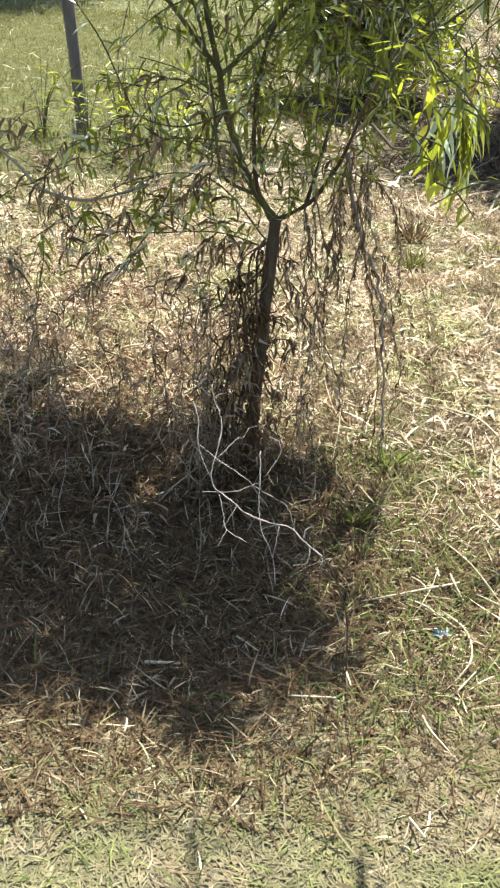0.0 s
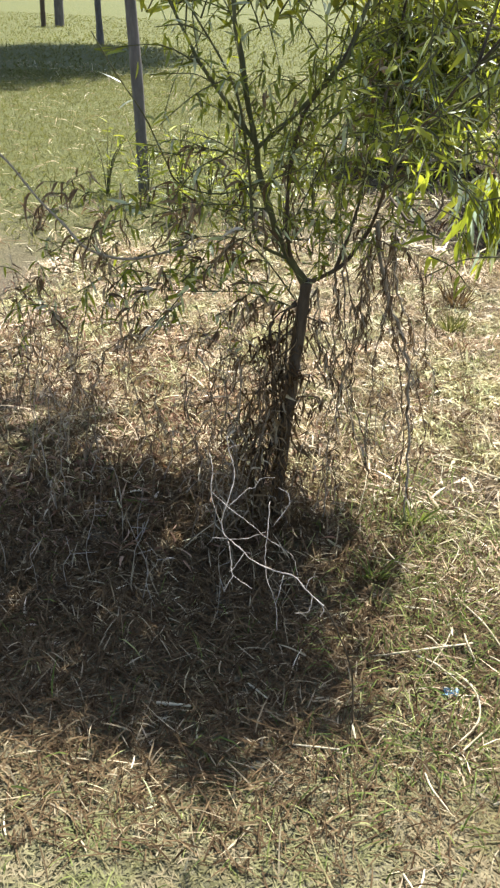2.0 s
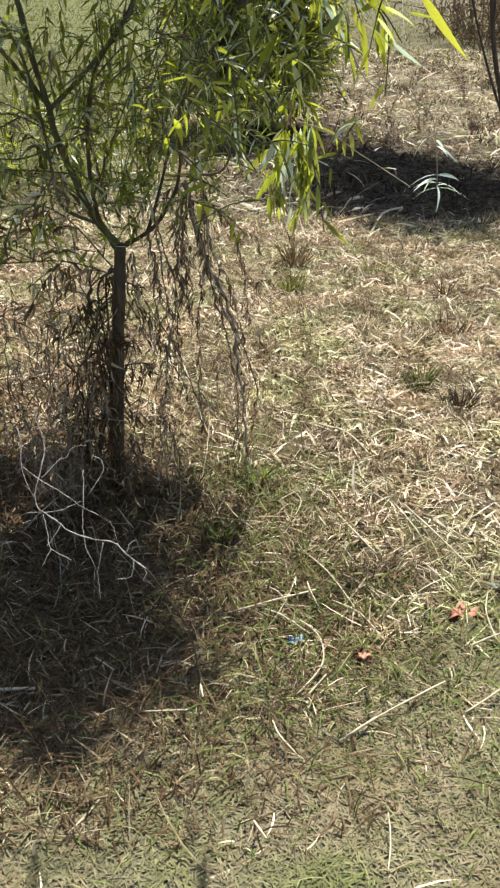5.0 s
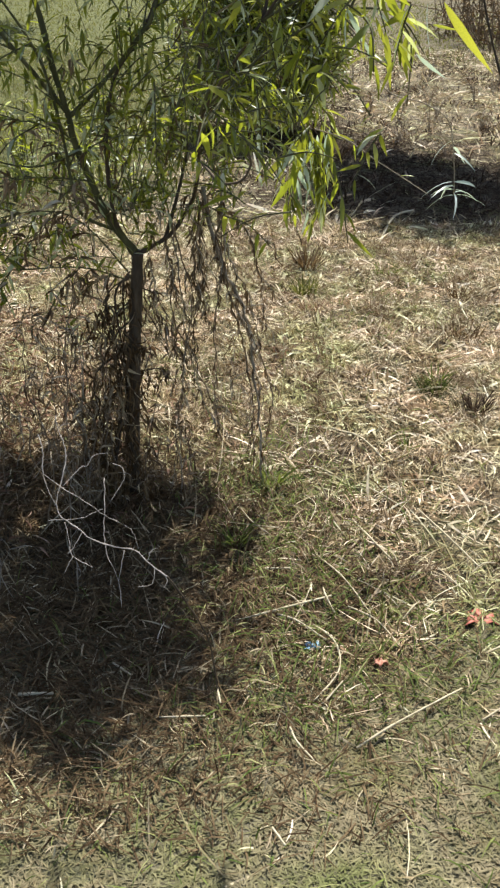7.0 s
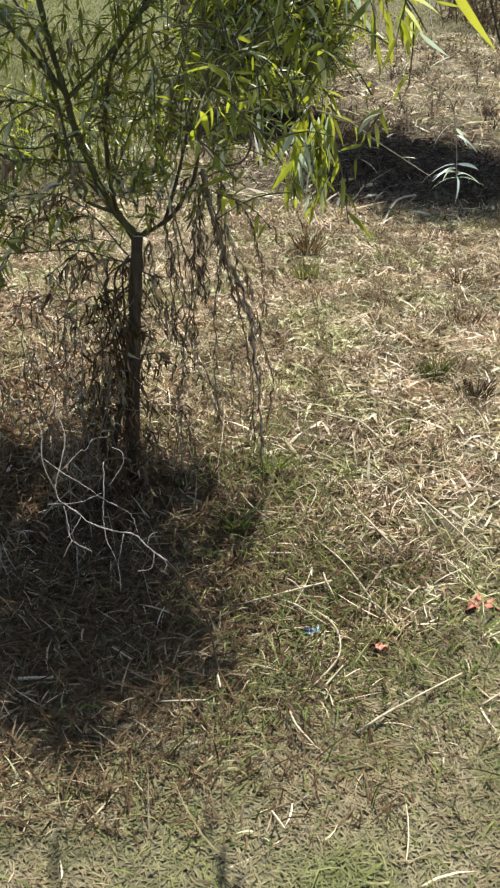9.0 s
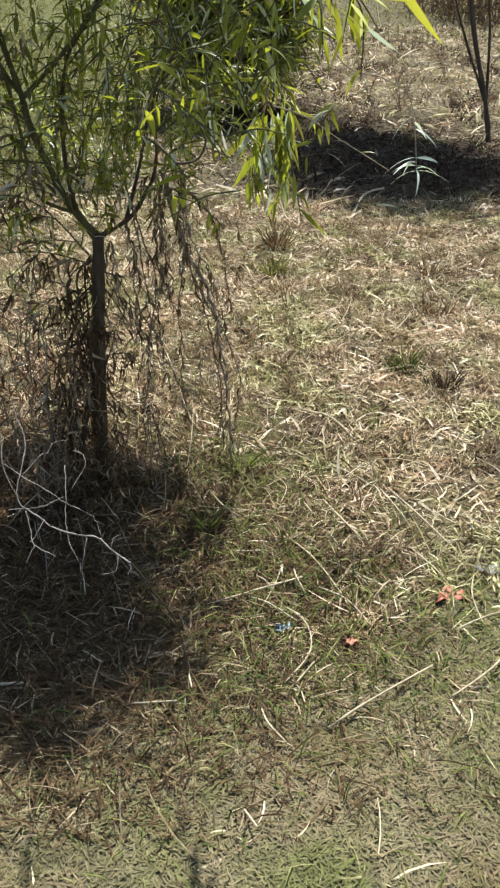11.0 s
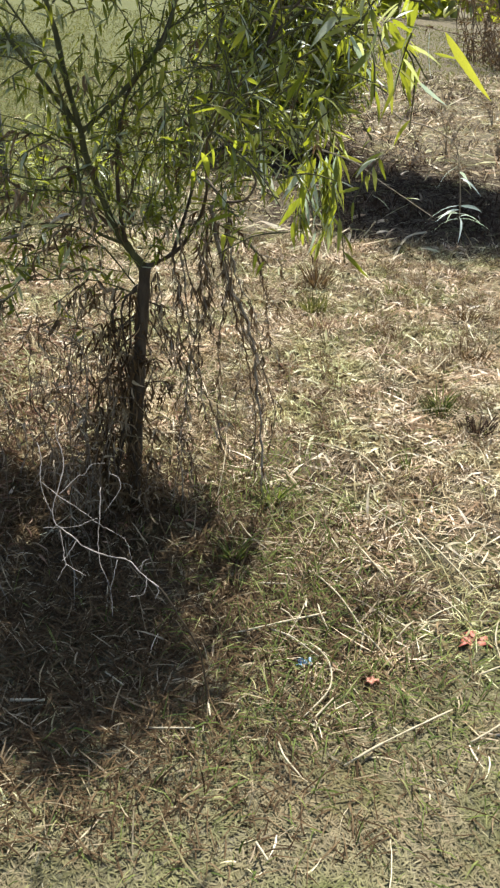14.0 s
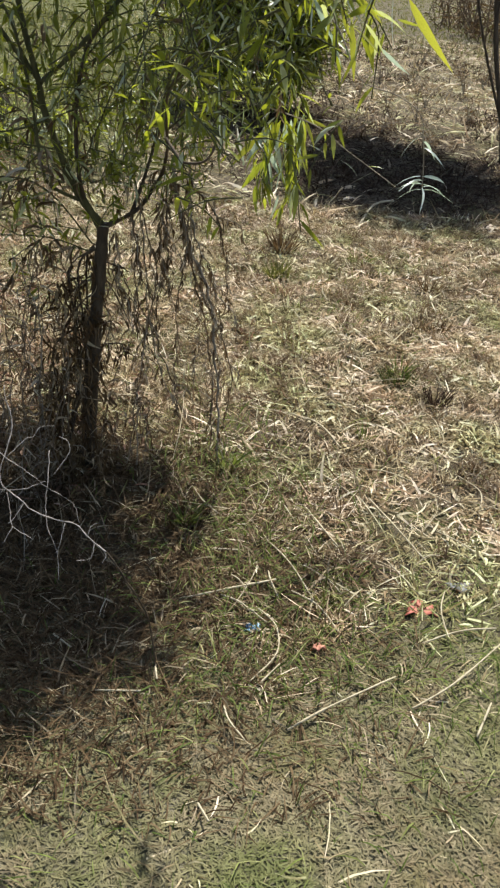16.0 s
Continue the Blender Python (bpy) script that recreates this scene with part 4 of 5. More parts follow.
def vine_strands(seed):
    """Dead tendrils that hang in bunches from the leaning limb."""
    g = np.random.default_rng(seed)
    out = []
    for i in range(12):
        x = g.uniform(0.06, 0.26)
        z = 0.72 + 0.8 * x + g.uniform(-0.03, 0.03)
        drop = g.uniform(0.22, 0.42) if i % 3 else g.uniform(0.45, 0.75)
        dx = 0.3 * drop * g.uniform(-0.25, 1.0)
        y = 2.0 + g.normal() * 0.02
        out.append(([(x, y, z), (x + 0.25 * dx + g.normal() * 0.015, y, z - 0.35 * drop), (x + 0.7 * dx + g.normal() * 0.02, y + 0.02, z - 0.7 * drop), (x + dx, y + 0.03, max(z - drop, 0.0))], 0.0024, 22 if i % 3 else 17))
    return out


withered("withered_vine", "withered brown climbing weed hanging from the limb to the ground", (0.385, 2.05, 0.0), [
    ([(0.208, 2.05, 0.93), (0.248, 2.05, 0.752), (0.324, 2.05, 0.576), (0.353, 2.05, 0.42), (0.381, 2.05, 0.154), (0.385, 2.05, -0.01)], 0.0062, 40),
    ([(0.2, 2.02, 0.93), (0.25, 2.0, 0.78), (0.29, 2.03, 0.6), (0.34, 2.06, 0.4), (0.37, 2.06, 0.02)], 0.0028, 34),
    ([(0.13, 1.96, 0.86), (0.177, 2.02, 0.645), (0.15, 2.02, 0.438), (0.129, 2.02, 0.252), (0.12, 2.03, 0.0)], 0.0026, 26),
    ([(0.15, 1.97, 0.9), (0.3, 2.0, 0.86), (0.36, 2.02, 0.7), (0.38, 2.03, 0.55)], 0.0025, 30),
] + vine_strands(61), 300)
withered("withered_weed", "tangle of dry brown weed stems under the low branches", (-0.3, 1.95, 0.0), [
    ([(-0.1, 1.98, 0.0), (-0.14, 1.95, 0.25), (-0.12, 1.93, 0.5), (-0.18, 1.9, 0.72)], 0.003, 24),
    ([(-0.25, 1.95, 0.0), (-0.22, 1.92, 0.2), (-0.27, 1.9, 0.42), (-0.25, 1.9, 0.66)], 0.0026, 24),
    ([(-0.4, 2.0, 0.0), (-0.38, 1.95, 0.25), (-0.43, 1.9, 0.5), (-0.4, 1.88, 0.72)], 0.0026, 22),
    ([(-0.55, 1.95, 0.0), (-0.53, 1.9, 0.25), (-0.58, 1.88, 0.45), (-0.55, 1.86, 0.65)], 0.0026, 20),
    ([(-0.18, 1.85, 0.0), (-0.16, 1.8, 0.2), (-0.2, 1.78, 0.36)], 0.0022, 14),
    ([(-0.65, 2.1, 0.0), (-0.6, 2.05, 0.3), (-0.52, 2.0, 0.52), (-0.4, 1.95, 0.6)], 0.0026, 20),
    ([(0.02, 2.1, 0.0), (-0.04, 2.08, 0.2), (0.0, 2.05, 0.4), (-0.06, 2.02, 0.6)], 0.0022, 16),
] + weed_strands(15, (-0.45, 2.0), (0.4, 0.25), 0.65, 14) + weed_strands(15, (-0.45, 2.25), (0.45, 0.4), 0.4, 12) + weed_strands(20, (-0.85, 2.6), (0.35, 0.5), 0.36, 11) + weed_strands(14, (-1.1, 2.75), (0.3, 0.5), 0.42, 16) + weed_strands(10, (-0.09, 1.97), (0.07, 0.08), 0.6, 17) + weed_strands(4, (0.13, 1.98), (0.14, 0.08), 0.42, 18), 340)
withered("withered_weed", "thicket of dry brown stalks behind the sapling", (0.1, 2.5, 0.0), weed_strands(7, (0.08, 2.4), (0.3, 0.3), 0.26, 13), 380)


def build_bare_weed():
    g = np.random.default_rng(52)
    ob = thing("dry_weed", "pale bare weed stalks standing in the shade of the sapling", "weed", place=(-0.4, 1.7, 0.0))
    for i in range(10):
        x, y, h = g.uniform(-0.45, 0.3), g.uniform(-0.2, 0.3), g.uniform(0.12, 0.3)
        w = g.normal(size=(3, 2)) * 0.018
        line = smooth_line([(x, y, -0.02), (x + w[0, 0], y + w[0, 1], h * 0.4), (x + w[1, 0], y + w[1, 1], h * 0.75), (x + w[1, 0] + w[2, 0], y + w[1, 1], h)], 4)
        stem = put("stem", stems("stem", [(line, 0.0011, 0.0007)], M_TWIG, 5, 0.2, 400 + i), ob)
        for k in (5, 8, 10):
            d = np.array([g.normal() * 0.03, g.normal() * 0.02, g.uniform(0.0, 0.03)])
            put("twig", stems("twig", [(smooth_line([line[k], line[k] + d * 0.6, line[k] + d], 3), 0.0009, 0.0006)], M_DEAD, 4, 0.2, 440 + i + k), stem)


build_bare_weed()


def build_undergrowth():
    g = np.random.default_rng(33)
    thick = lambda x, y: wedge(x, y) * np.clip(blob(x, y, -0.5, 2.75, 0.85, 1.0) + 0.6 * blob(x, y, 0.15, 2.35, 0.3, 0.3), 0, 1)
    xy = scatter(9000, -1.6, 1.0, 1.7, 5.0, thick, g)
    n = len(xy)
    # tall grass inside the shade zone takes the darkened brown
    in_shade = g.uniform(size=n) < 1.3 * tree_shade(xy[:, 0], xy[:, 1])
    for name, pick, mat, label in (("dry_undergrowth", ~in_shade, M_STRAW, "tall dry grass standing round the sapling"), ("brown_undergrowth", in_shade, M_MOULD_SHADE, "brown tall grass at the foot of the sapling, darkened for shade")):
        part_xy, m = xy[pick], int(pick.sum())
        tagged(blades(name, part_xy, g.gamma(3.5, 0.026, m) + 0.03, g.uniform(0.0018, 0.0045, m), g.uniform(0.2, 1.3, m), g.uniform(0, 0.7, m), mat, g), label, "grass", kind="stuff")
    xy = scatter(15000, -1.8, 1.0, 1.7, 5.0, lambda x, y: thick(x, y) * np.clip(0.3 - 1.2 * x, 0.12, 1), g)
    places = [(np.array([x, y, 0.015 + g.uniform(0, 0.02)]), (g.normal(), g.normal(), g.normal() * 0.25), g.uniform(0.03, 0.06), g.normal()) for x, y in xy]
    tagged(put("leaf_litter", many("leaf_litter", places, CURLED, M_LITTER)), "reddish brown fallen leaves on the ground", "leaf litter", kind="stuff")


build_undergrowth()


# ---------------------------------------------------------------- bleached twig in front of the trunk
def build_dead_twig():
    base = np.array([0.23, 1.2, 0.0])
    ob = thing("dead_branch", "bare bleached dead branch standing in the grass", "branch", place=tuple(base))

    def P(*pts):
        line = smooth_line([np.array(p) - base for p in pts], 5)
        line[1:-1] += np.random.default_rng(len(line)).normal(size=(len(line) - 2, 3)) * 0.0005
        return line

    def Q(*pts):
        return P(*[(x, 0.52 + z, z) for x, z in pts])

    foot = P((0.25, 1.2, -0.04), (0.23, 1.14, 0.2), (0.19, 1.03, 0.4), (0.154, 1.007, 0.487))
    put("foot", stems("foot", [(foot, 0.002, 0.0014)], M_BARK, 6, 0.12, 5), ob, "thin dark lower stem")
    stem = Q((-0.057, 0.698), (-0.054, 0.681), (-0.039, 0.659), (-0.035, 0.632), (-0.046, 0.593), (-0.047, 0.578), (-0.038, 0.563), (-0.003, 0.546), (0.016, 0.535), (0.06, 0.524), (0.096, 0.52), (0.124, 0.502), (0.154, 0.487))
    main = put("stem", stems("stem", [(stem, 0.0008, 0.0013)], M_DEAD, 6, 0.2, 4), ob)
    upper = (
        [(-0.038, 0.603), (-0.007, 0.627), (0.004, 0.63), (0.017, 0.644), (0.041, 0.647)],
        [(0.037, 0.614), (0.039, 0.569), (0.04, 0.539), (0.047, 0.514), (0.069, 0.48), (0.075, 0.449)],
        [(-0.072, 0.618), (-0.04, 0.601), (-0.008, 0.588), (0.04, 0.565), (0.071, 0.554), (0.091, 0.543), (0.102, 0.522)],
        [(-0.061, 0.558), (-0.003, 0.561), (0.016, 0.567), (0.036, 0.573)],
        [(0.051, 0.633), (0.067, 0.628), (0.073, 0.617), (0.068, 0.605), (0.046, 0.581)],
        [(-0.088, 0.672), (-0.077, 0.649), (-0.076, 0.624), (-0.067, 0.603), (-0.04, 0.565)],
        [(-0.054, 0.681), (-0.031, 0.688)],
    )
    lower = (
        [(0.002, 0.544), (-0.013, 0.524), (-0.022, 0.516)],
        [(-0.031, 0.556), (-0.021, 0.531), (-0.014, 0.513), (0.023, 0.498)],
        [(-0.014, 0.513), (-0.028, 0.491)],
        [(0.077, 0.52), (0.073, 0.502), (0.069, 0.482)],
        [(0.141, 0.494), (0.154, 0.483), (0.149, 0.472)],
        [(0.132, 0.498), (0.128, 0.478), (0.103, 0.474)],
        [(0.119, 0.506), (0.125, 0.519), (0.137, 0.523)],
    )
    for i, pts in enumerate(upper + lower):
        put("twig", stems("twig", [(Q(*pts), 0.0009, 0.0005)], M_DEAD, 5, 0.2, 60 + i), main)


build_dead_twig()


# ---------------------------------------------------------------- single stalks and litter on the ground
def stalk(pts, r, seed, mat=None, label="pale dry grass stalk lying on the meadow"):
    p0 = np.array([*pts[0], 0.0])
    z = [0.012, 0.03, 0.026, 0.014]
    line = smooth_line([np.array([x, y, z[min(i, 3)] + float(ground_z(x, y))]) - p0 for i, (x, y) in enumerate(pts)], 6)
    ob = put("dry_stalk", stems("dry_stalk", [(line, r, r * 0.7)], mat or M_STALK, 6, 0.12, seed))
    ob.location = p0
    return tagged(ob, label, "stalk", "stalks on the ground")


STALKS = [
    ([(0.539, 1.033), (0.639, 1.085), (0.797, 1.173)], 0.0025),
    ([(0.821, 1.09), (0.927, 1.15), (1.079, 1.288)], 0.0026),
    ([(0.397, 1.433), (0.443, 1.385), (0.506, 1.326)], 0.0028),
    ([(0.29, 1.421), (0.419, 1.437), (0.538, 1.479)], 0.003),
    ([(0.479, 1.395), (0.526, 1.317), (0.526, 1.234), (0.462, 1.158)], 0.0025),
    ([(0.48, 1.15), (0.531, 1.2)], 0.0026),
    ([(0.402, 1.087), (0.413, 1.034), (0.445, 0.991)], 0.0024),
    ([(0.518, 1.678), (0.576, 1.546), (0.63, 1.415)], 0.0024),
    ([(0.646, 1.848), (0.672, 1.73), (0.719, 1.629)], 0.0035),
    ([(0.245, 1.201), (0.253, 1.135)], 0.0026),
    ([(0.371, 1.629), (0.442, 1.597)], 0.0036),
    ([(0.034, 2.738), (0.186, 2.73)], 0.005),
]
STALKS_BEYOND = [
    ([(0.018, 2.486), (0.089, 2.47)], 0.005),
    ([(0.5, 2.45), (0.72, 2.36), (0.8, 2.2)], 0.004),
    ([(1.281, 3.49), (1.334, 3.601)], 0.005),
    ([(0.85, 1.9), (0.9, 1.75), (0.96, 1.62)], 0.003),
    ([(1.0, 2.0), (1.12, 1.9)], 0.003),
    ([(0.0, 1.3), (0.05, 1.24)], 0.0026),
    ([(-0.2, 1.2), (-0.12, 1.19)], 0.004),
    ([(0.12, 1.12), (0.22, 1.1)], 0.0022),
    ([(0.95, 1.02), (1.0, 1.1)], 0.003),
    ([(0.35, 0.85), (0.37, 0.8)], 0.0026),
    ([(1.219, 4.705), (1.4, 5.225), (1.566, 5.406)], 0.009),
]
for i, (pts, r) in enumerate(STALKS + STALKS_BEYOND):
    stalk(pts, r, 500 + i)
stalk_rng = np.random.default_rng(88)
for i in range(70):
    x, y = stalk_rng.uniform(0.15, 1.5), stalk_rng.uniform(1.25, 3.6)
    if x > 0.55 + 0.42 * y or (x < 0.4 and 1.3 < y < 2.0):
        continue
    a, L = stalk_rng.uniform(0, 3.14), stalk_rng.uniform(0.07, 0.2)
    c, s, b = math.cos(a), math.sin(a), stalk_rng.normal() * 0.1
    stalk([(x, y), (x + (0.5 * c - b * s) * L, y + (0.5 * s + b * c) * L), (x + c * L, y + s * L)], stalk_rng.uniform(0.0014, 0.0026), 700 + i)


def plain(name, color, rough, scale=30, vary=0.25, glow=0.0):
    m, n, l, b = material(name, rough, 0.4)
    t = noise_tex(n, l, scale, 4)
    r = ramp(n, [(0.3, tuple(c * (1 - vary) for c in color)), (0.7, tuple(min(1, c * (1 + vary)) for c in color))])
    l.new(t.outputs[0], r.inputs[0])
    l.new(r.outputs[0], b.inputs["Base Color"])
    bumped(n, l, b, t.outputs[0], 0.4, 0.003)
    return m


def scrap(name, label, category, place, size, color, seed):
    """Crumpled scrap of thin plastic film or paper."""
    g = np.random.default_rng(seed)
    bm = bmesh.new()
    bmesh.ops.create_grid(bm, x_segments=7, y_segments=6, size=0.5)
    for v in bm.verts:
        a = math.atan2(v.co.y, v.co.x)
        k = 1 + 0.28 * math.sin(3 * a + seed) + 0.16 * math.sin(7 * a)
        v.co.x, v.co.y = v.co.x * size[0] * k, v.co.y * size[1] * k
        v.co.z = abs(g.normal()) * size[2] * 0.5 + 0.012 + 0.006 * math.sin(5 * a)
    bmesh.ops.solidify(bm, geom=bm.faces[:], thickness=0.0012)
    me = bpy.data.meshes.new(name)
    bm.to_mesh(me)
    bm.free()
    me.materials.append(color)
    me.polygons.foreach_set("use_smooth", [True] * len(me.polygons))
    ob = put(name, me)
    ob.location = place
    return tagged(ob, label, category)


scrap("plastic_scrap", "crumpled orange-red plastic scrap in the straw", "litter", (0.915, 1.432, -0.01), (0.07, 0.055, 0.012), plain("red_plastic", (0.4, 0.12, 0.08), 0.6), 3)
scrap("paper_scrap", "small torn blue scrap between the stalks", "litter", (0.472, 1.32, 0.006), (0.032, 0.026, 0.01), plain("blue_film", (0.28, 0.45, 0.62), 0.35), 8)
scrap("paper_scrap", "greyish white torn paper scrap in the grass", "litter", (1.04, 1.52, 0.0), (0.055, 0.035, 0.006), plain("pale_paper", (0.2, 0.205, 0.19), 0.7), 12)
scrap("paper_scrap", "tiny reddish scrap in the straw", "litter", (0.63, 1.27, 0.002), (0.03, 0.018, 0.01), plain("faded_red", (0.45, 0.2, 0.13), 0.6), 15)


def tuft(place, count, height, mat, seed, label, name="grass_tuft", spread=0.02):
    g = np.random.default_rng(seed)
    places = []
    for i in range(count):
        a = g.uniform(0, 6.28)
        d = np.array([math.cos(a) * 0.5, math.sin(a) * 0.5, g.uniform(0.8, 1.6)])
        places.append((np.array([math.cos(a), math.sin(a), 0]) * g.uniform(0, spread) + (0, 0, -0.004), d, height * g.uniform(0.6, 1.2), g.normal()))
    ob = put(name, many(name, places, [leaf_shape(0.06, 0.5, 0.4), leaf_shape(0.05, 0.25, -0.4)], mat))
    ob.location = place
    return tagged(ob, label, "grass", "tufts of grass")


tuft((0.66, 1.43, 0.0), 14, 0.085, M_LAWN, 1, "bright green tuft of fresh grass")
tuft((1.12, 2.8, 0.0), 30, 0.09, M_TURF, 2, "dark green tuft in a hollow of the straw")
tuft((0.42, 2.05, 0.0), 26, 0.12, M_TURF, 4, "green tuft at the foot of the withered vine")
tuft((0.3, 1.75, 0.0), 22, 0.11, M_TURF, 5, "green tuft at the edge of the shade")
tuft((0.67, 3.8, 0.0), 24, 0.12, M_LAWN, 6, "yellow-green tuft in the dry meadow")
tuft((0.74, 4.25, 0.0), 90, 0.13, M_MOULD_SHADE, 20, "brown withered tuft in the mown straw", spread=0.06)
tuft((1.10, 2.74, 0.0), 110, 0.07, M_DARK_TURF, 21, "dark green tuft in the mown straw", spread=0.06)
tuft((1.21, 2.57, 0.0), 100, 0.08, M_MULCH_SHADE, 22, "dark brown tuft in the straw", spread=0.06)
tuft((0.74, 2.97, 0.0), 40, 0.07, M_LAWN, 23, "yellow-green tuft in the mown straw", spread=0.06)
tuft((0.70, 3.86, 0.0), 70, 0.10, M_LAWN, 24, "olive tuft of grass in the straw", spread=0.06)
tuft((0.51, 3.09, 0.0), 60, 0.07, M_LITTER, 25, "reddish brown dry tuft in the straw", spread=0.06)
tuft((0.72, 3.58, 0.0), 60, 0.08, M_LITTER, 26, "reddish brown dry tuft in the straw", spread=0.06)
tuft((1.36, 3.29, 0.0), 60, 0.09, M_MOULD_SHADE, 27, "brown withered tuft in the mown straw", spread=0.06)
tuft((1.16, 4.13, 0.0), 40, 0.09, M_TURF, 28, "green tuft in the dry meadow", spread=0.06)
tuft((1.47, 3.80, 0.0), 50, 0.10, M_MOULD_SHADE, 29, "brown withered tuft in the mown straw", spread=0.06)
tuft((0.9, 2.3, 0.0), 14, 0.07, M_TURF, 7, "small green tuft in the straw")


# ---------------------------------------------------------------- trees behind
def build_tree(name, label, place, stem_lines, crown, leaf_size, seed, mat, low=0.0, per=12, count=120, trunk_part="trunk"):
    g = np.random.default_rng(seed)
    ob = thing(name, label, "tree", place=place)
    for i, (pts, r0, r1) in enumerate(stem_lines):
        put(trunk_part if i == 0 else "limb", stems("limb", [(smooth_line(pts, 6), r0, r1)], mat, 8, 0.08, seed + i), ob)
    rest, twigs = [], []
    c0, rad = np.array(crown[0], float), np.array(crown[1], float)
    for i in range(count):
        q = g.normal(size=3)
        q *= g.uniform(0.2, 1) ** 0.45 / np.linalg.norm(q)
        c = c0 + q * rad
        if c[2] < low:
            continue
        o = c - (c - c0) * 0.45 - np.array([0, 0, 0.2 * rad[2]])
        t = smooth_line([o, (o + c) / 2 + g.normal(size=3) * 0.06 * rad, c], 3)
        twigs.append((t, 0.006 * rad[0] / 1.0, 0.002))
        rest += leafy(t, per, leaf_size, g, 0.1, 0.4)
    tagged(put("twigs", stems("twigs", twigs, mat, 4, 0.1, seed), ob), kind="stuff")
    tagged(put("crown", many("crown", rest, LEAVES, M_FOLIAGE), ob), "narrow green leaves", kind="stuff")
    return ob


build_tree("sapling", "slim dark-stemmed sapling at the edge of the dry meadow", (2.8, 7.0, 0.0), [
    ([(0, 0, -0.05), (-0.08, 0.0, 0.3), (-0.29, 0.0, 0.94), (-0.42, 0.05, 1.74), (-0.4, 0.2, 2.6)], 0.024, 0.010),
    ([(-0.08, 0.0, 0.3), (-0.3, 0.02, 0.75), (-0.46, 0.04, 1.14), (-0.6, 0.1, 1.6), (-0.7, 0.3, 2.1)], 0.011, 0.005),
    ([(-0.08, 0.0, 0.3), (-0.12, 0.03, 0.8), (-0.2, 0.06, 1.4), (-0.1, 0.2, 2.2)], 0.013, 0.006),
    ([(-0.26, 0.0, 0.85), (-0.32, 0.0, 1.2), (-0.25, 0.0, 1.7)], 0.01, 0.006),
], ((-0.45, 0.6, 2.75), (1.05, 1.55, 0.95)), 0.18, 70, M_BARK, 1.85, 14, 600)
build_tree("shrub", "dense dark green shrub with low branches, in the meadow", (0.95, 8.5, 0.0), [
    ([(0, 0, -0.05), (0.02, 0.0, 0.4), (0.0, 0.1, 1.0), (0.05, 0.1, 2.0)], 0.07, 0.03),
    ([(0, 0, 0.3), (-0.3, 0.0, 0.8), (-0.6, 0.05, 1.4)], 0.04, 0.015),
    ([(0, 0, 0.35), (0.25, 0.0, 0.8), (0.4, 0.05, 1.5)], 0.04, 0.015),
], ((-0.2, 0.0, 1.0), (0.95, 0.8, 1.0)), 0.13, 90, M_BARK, 0.05, 14, 1000)
build_tree("tree", "slender lawn tree with its crown high above the grass", (-6.9, 24.0, 0.0), [
    ([(0, 0, -0.1), (-0.05, 0, 1.2), (-0.1, 0.1, 3.0), (-0.1, 0.2, 5.5)], 0.10, 0.05),
    ([(-0.1, 0.1, 2.6), (-0.9, 0.2, 3.8), (-1.6, 0.3, 5.0)], 0.06, 0.03),
    ([(-0.1, 0.1, 2.8), (0.8, 0.2, 4.0), (1.3, 0.3, 5.2)], 0.06, 0.03),
], ((1.7, -2.8, 6.0), (3.2, 7.0, 2.0)), 0.55, 110, M_BARK_GREY, 3.6, 14, 1300)


def post(name, label, place, height, r, lean, seed, mat):
    ob = put(name, stems(name, [(smooth_line([(0, 0, -0.1), (lean * 0.3, 0, height * 0.33), (lean * 0.75, 0, height * 0.7), (lean, 0, height)], 4), r, r * 0.9)], mat, 10, 0.03, seed))
    ob.location = place
    return tagged(ob, label, "post", "posts on the lawn")


post("wooden_post", "grey weathered round wooden post standing in weeds", (-1.5, 6.5, 0.0), 2.1, 0.045, -0.12, 1, M_BARK_GREY)
post("wooden_post", "thin dark wooden post on the far lawn", (-11.4, 32.3, 0.0), 2.2, 0.09, 0.02, 2, M_BARK)
post("wooden_post", "thick grey-green wooden post on the far lawn", (-10.9, 32.6, 0.0), 2.2, 0.17, 0.0, 3, M_BARK_GREY)


def weed(place, height, seed, mat, label, spread=0.25, n=5, group="weeds by the post"):
    g = np.random.default_rng(seed)
    ob = thing("weed", label, "weed", group, place)
    leaves = []
    for i in range(n):
        a = g.uniform(0, 6.28)
        d = np.array([math.cos(a), math.sin(a), 0]) * spread * g.uniform(0.3, 1)
        line = smooth_line([(0, 0, -0.02), d * 0.35 + (0, 0, height * 0.5), d + np.array([0, 0, height * g.uniform(0.7, 1.1)])], 5)
        put("stem", stems("stem", [(line, 0.005, 0.002)], M_BARK_GREEN if mat is M_FOLIAGE else M_TWIG, 5, 0.1, seed * 9 + i), ob)
        leaves += leafy(line, 12, 0.1 if mat is M_FOLIAGE else 0.06, g, 0.1, 0.3)
    tagged(put("leaves", many("leaves", leaves, LEAVES if mat is M_FOLIAGE else CURLED, mat), ob), kind="stuff")
    return ob


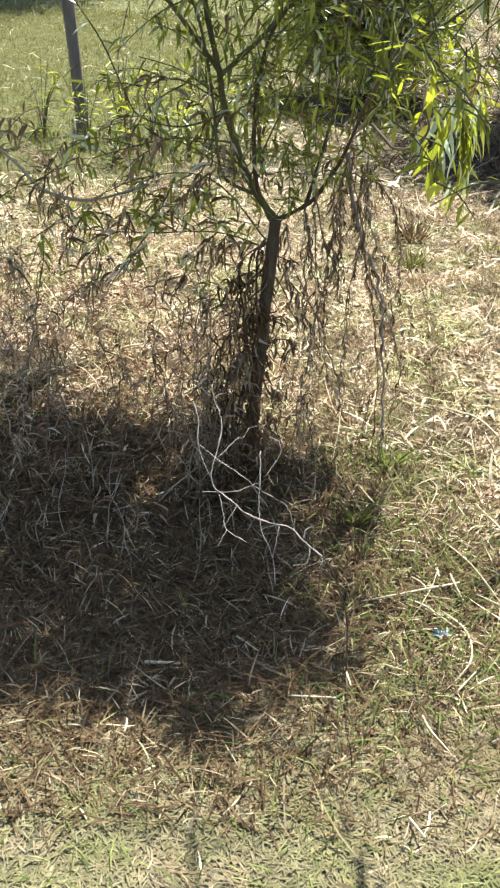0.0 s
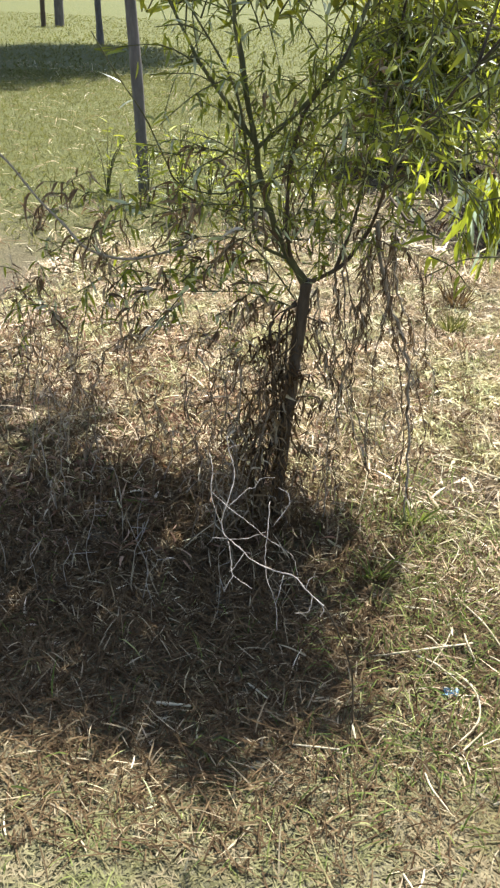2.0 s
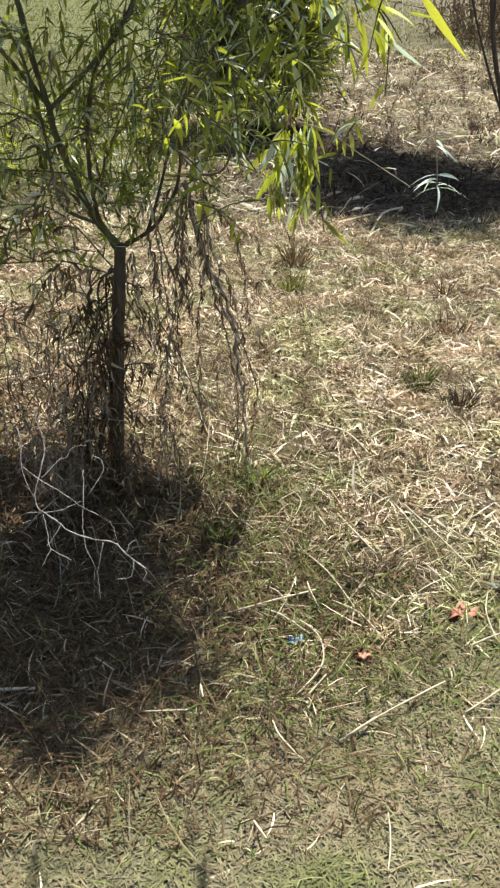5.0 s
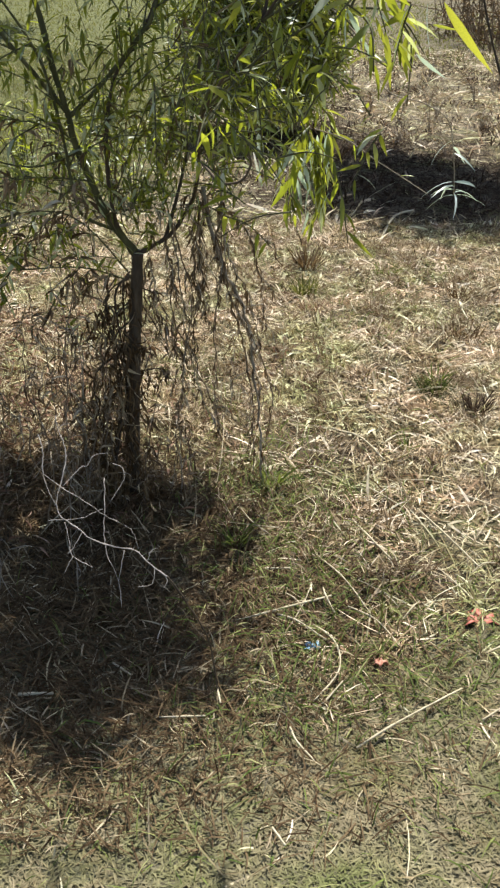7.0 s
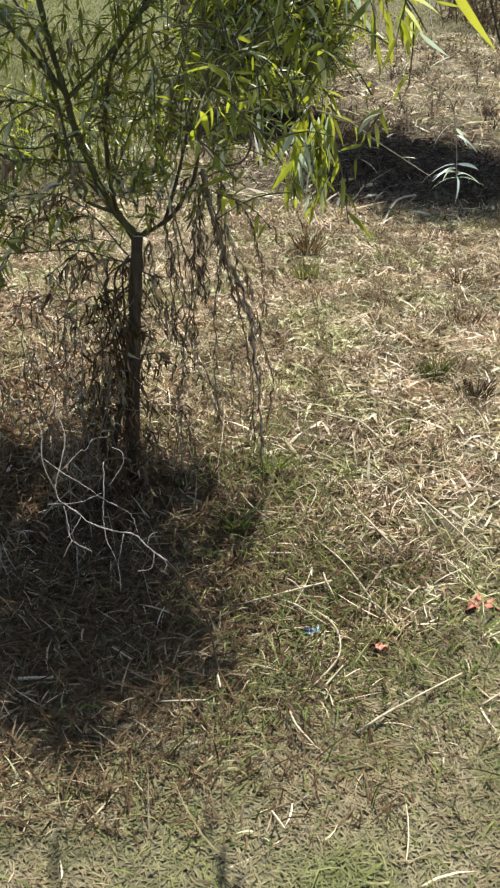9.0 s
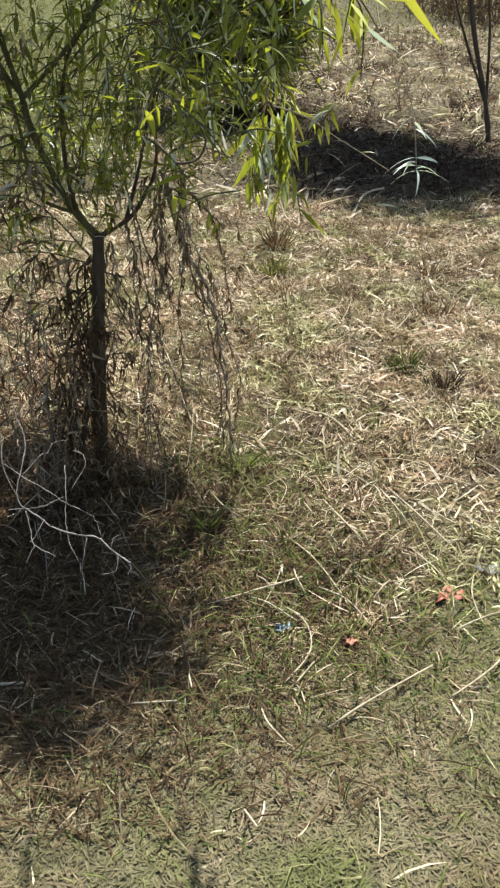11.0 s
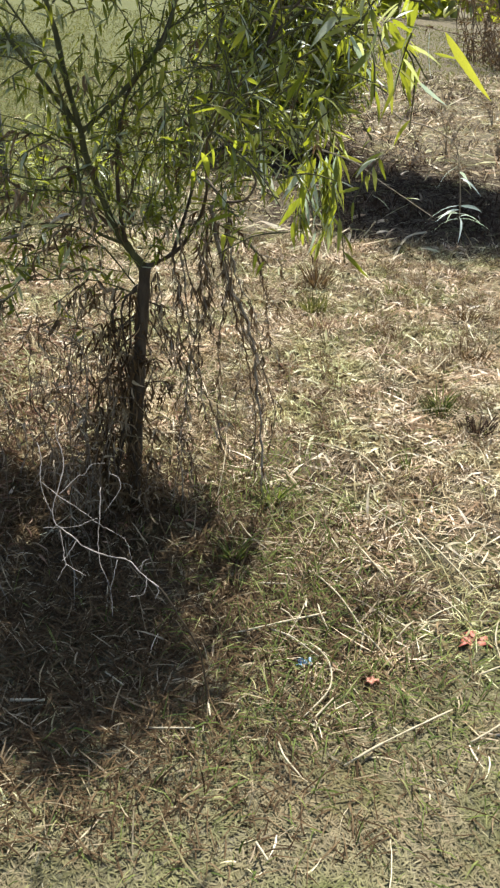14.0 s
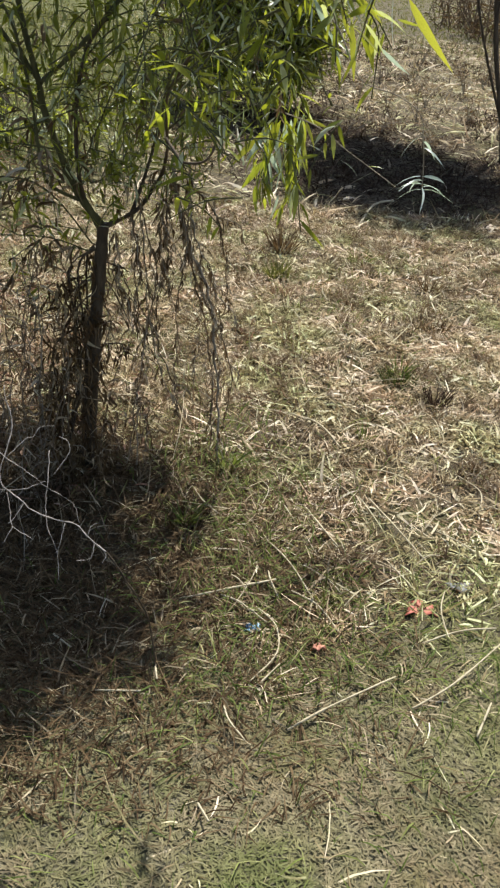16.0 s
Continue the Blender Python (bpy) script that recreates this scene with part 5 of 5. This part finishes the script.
GREEN_WEEDS = [(-1.35, 6.0, 0.45), (-1.75, 6.3, 0.5), (-1.1, 5.6, 0.35), (-0.3, 5.6, 0.45), (-0.75, 6.1, 0.5), (-1.2, 6.4, 0.6), (-0.97, 6.45, 0.55), (-0.73, 6.6, 0.6), (-0.5, 6.2, 0.5), (-1.05, 5.9, 0.45), (-0.6, 5.8, 0.4), (-0.15, 6.3, 0.5)]
DRY_WEEDS = [(-0.9, 5.2, 0.4), (-1.5, 5.4, 0.3), (-0.6, 4.7, 0.35), (-1.9, 5.2, 0.35), (2.4, 8.6, 0.45), (3.1, 8.2, 0.5), (3.6, 9.6, 0.5), (2.0, 9.8, 0.4), (2.8, 10.5, 0.5), (1.9, 7.9, 0.3), (3.3, 7.4, 0.35), (2.3, 7.5, 0.25), (1.5, 7.4, 0.3), (2.2, 9.2, 0.45), (2.7, 9.6, 0.5), (3.4, 10.6, 0.6), (2.5, 11.4, 0.6), (3.9, 11.6, 0.7), (3.2, 12.4, 0.7), (4.4, 12.9, 0.8), (2.2, 12.6, 0.6), (1.7, 11.0, 0.5), (3.0, 8.9, 0.4)]
for i, (x, y, h, green) in enumerate([(*w, True) for w in GREEN_WEEDS] + [(*w, False) for w in DRY_WEEDS]):
    weed((x, y, 0.0), h if green else 0.6 * h, 200 + i, M_FOLIAGE if green else M_DRYLEAF, "leafy green weed growing on the meadow" if green else "dry brown weed standing in the meadow", 0.25, 6, "weeds on the meadow")


# ---------------------------------------------------------------- far edge of the lawn
def build_wall():
    ob = thing("low_wall", "long white panelled wall at the far side of the lawn", "wall", place=(-48.0, 118.0, 0.0))
    white = plain("white_panel", (0.75, 0.75, 0.78), 0.6, 3, 0.06)
    grey = plain("grey_plinth", (0.35, 0.34, 0.35), 0.8, 6, 0.2)
    for i in range(12):
        bm = bmesh.new()
        bmesh.ops.create_cube(bm, size=1)
        bmesh.ops.scale(bm, vec=(4.85, 0.25, 3.4), verts=bm.verts)
        bmesh.ops.translate(bm, vec=(i * 5.0 - 33, 0, 2.1), verts=bm.verts)
        bmesh.ops.bevel(bm, geom=bm.edges[:], offset=0.05, segments=1, affect="EDGES")
        me = bpy.data.meshes.new("panel")
        bm.to_mesh(me)
        bm.free()
        me.materials.append(white)
        put("panel", me, ob)
    bm = bmesh.new()
    bmesh.ops.create_cube(bm, size=1)
    bmesh.ops.scale(bm, vec=(60.5, 0.4, 0.5), verts=bm.verts)
    bmesh.ops.translate(bm, vec=(-5.5, 0, 0.2), verts=bm.verts)
    me = bpy.data.meshes.new("plinth")
    bm.to_mesh(me)
    bm.free()
    me.materials.append(grey)
    put("plinth", me, ob, "grey plinth")


build_wall()


def far_growth():
    g = np.random.default_rng(9)
    places = []
    for i in range(2600):
        x = g.uniform(2, 60)
        y = 60 + g.normal() * 3
        h = 5.5 + 1.2 * math.sin(x * 0.23) + 0.8 * math.sin(x * 0.61)
        places.append((np.array([x, y, g.uniform(0, h)]), g.normal(size=3), g.uniform(1.0, 2.2), g.normal()))
    ob = put("far_woods", many("far_woods", places, [leaf_shape(0.4, 0.3, 0.5), leaf_shape(0.3, 0.5, -0.6)], M_FOLIAGE))
    tagged(ob, "dark line of far shrubs and trees behind the meadow", "woods", kind="stuff")


far_growth()


def thicket():
    """Brown dry scrub along the right edge of the meadow."""
    g = np.random.default_rng(19)
    places, sticks = [], []
    for i in range(620):
        x = g.uniform(5.6, 16)
        y = 20.5 - 0.3 * (x - 5.6) + g.normal() * 2.2
        h = g.uniform(0.8, 3.6)
        line = smooth_line([(x, y, -0.05), (x + g.normal() * 0.35, y, h * 0.5), (x + g.normal() * 0.8, y + g.normal() * 0.2, h)], 4)
        sticks.append((line, 0.013, 0.005))
        places += leafy(line, 26, 0.17, g, 0.0, 0.4)
    ob = thing("thicket", "dry brown scrub along the edge of the meadow", "scrub")
    tagged(put("stems", stems("stems", sticks, M_WEED, 4, 0.1, 4), ob), kind="stuff")
    tagged(put("leaves", many("leaves", places, CURLED, M_MOULD_SHADE), ob), kind="stuff")


thicket()
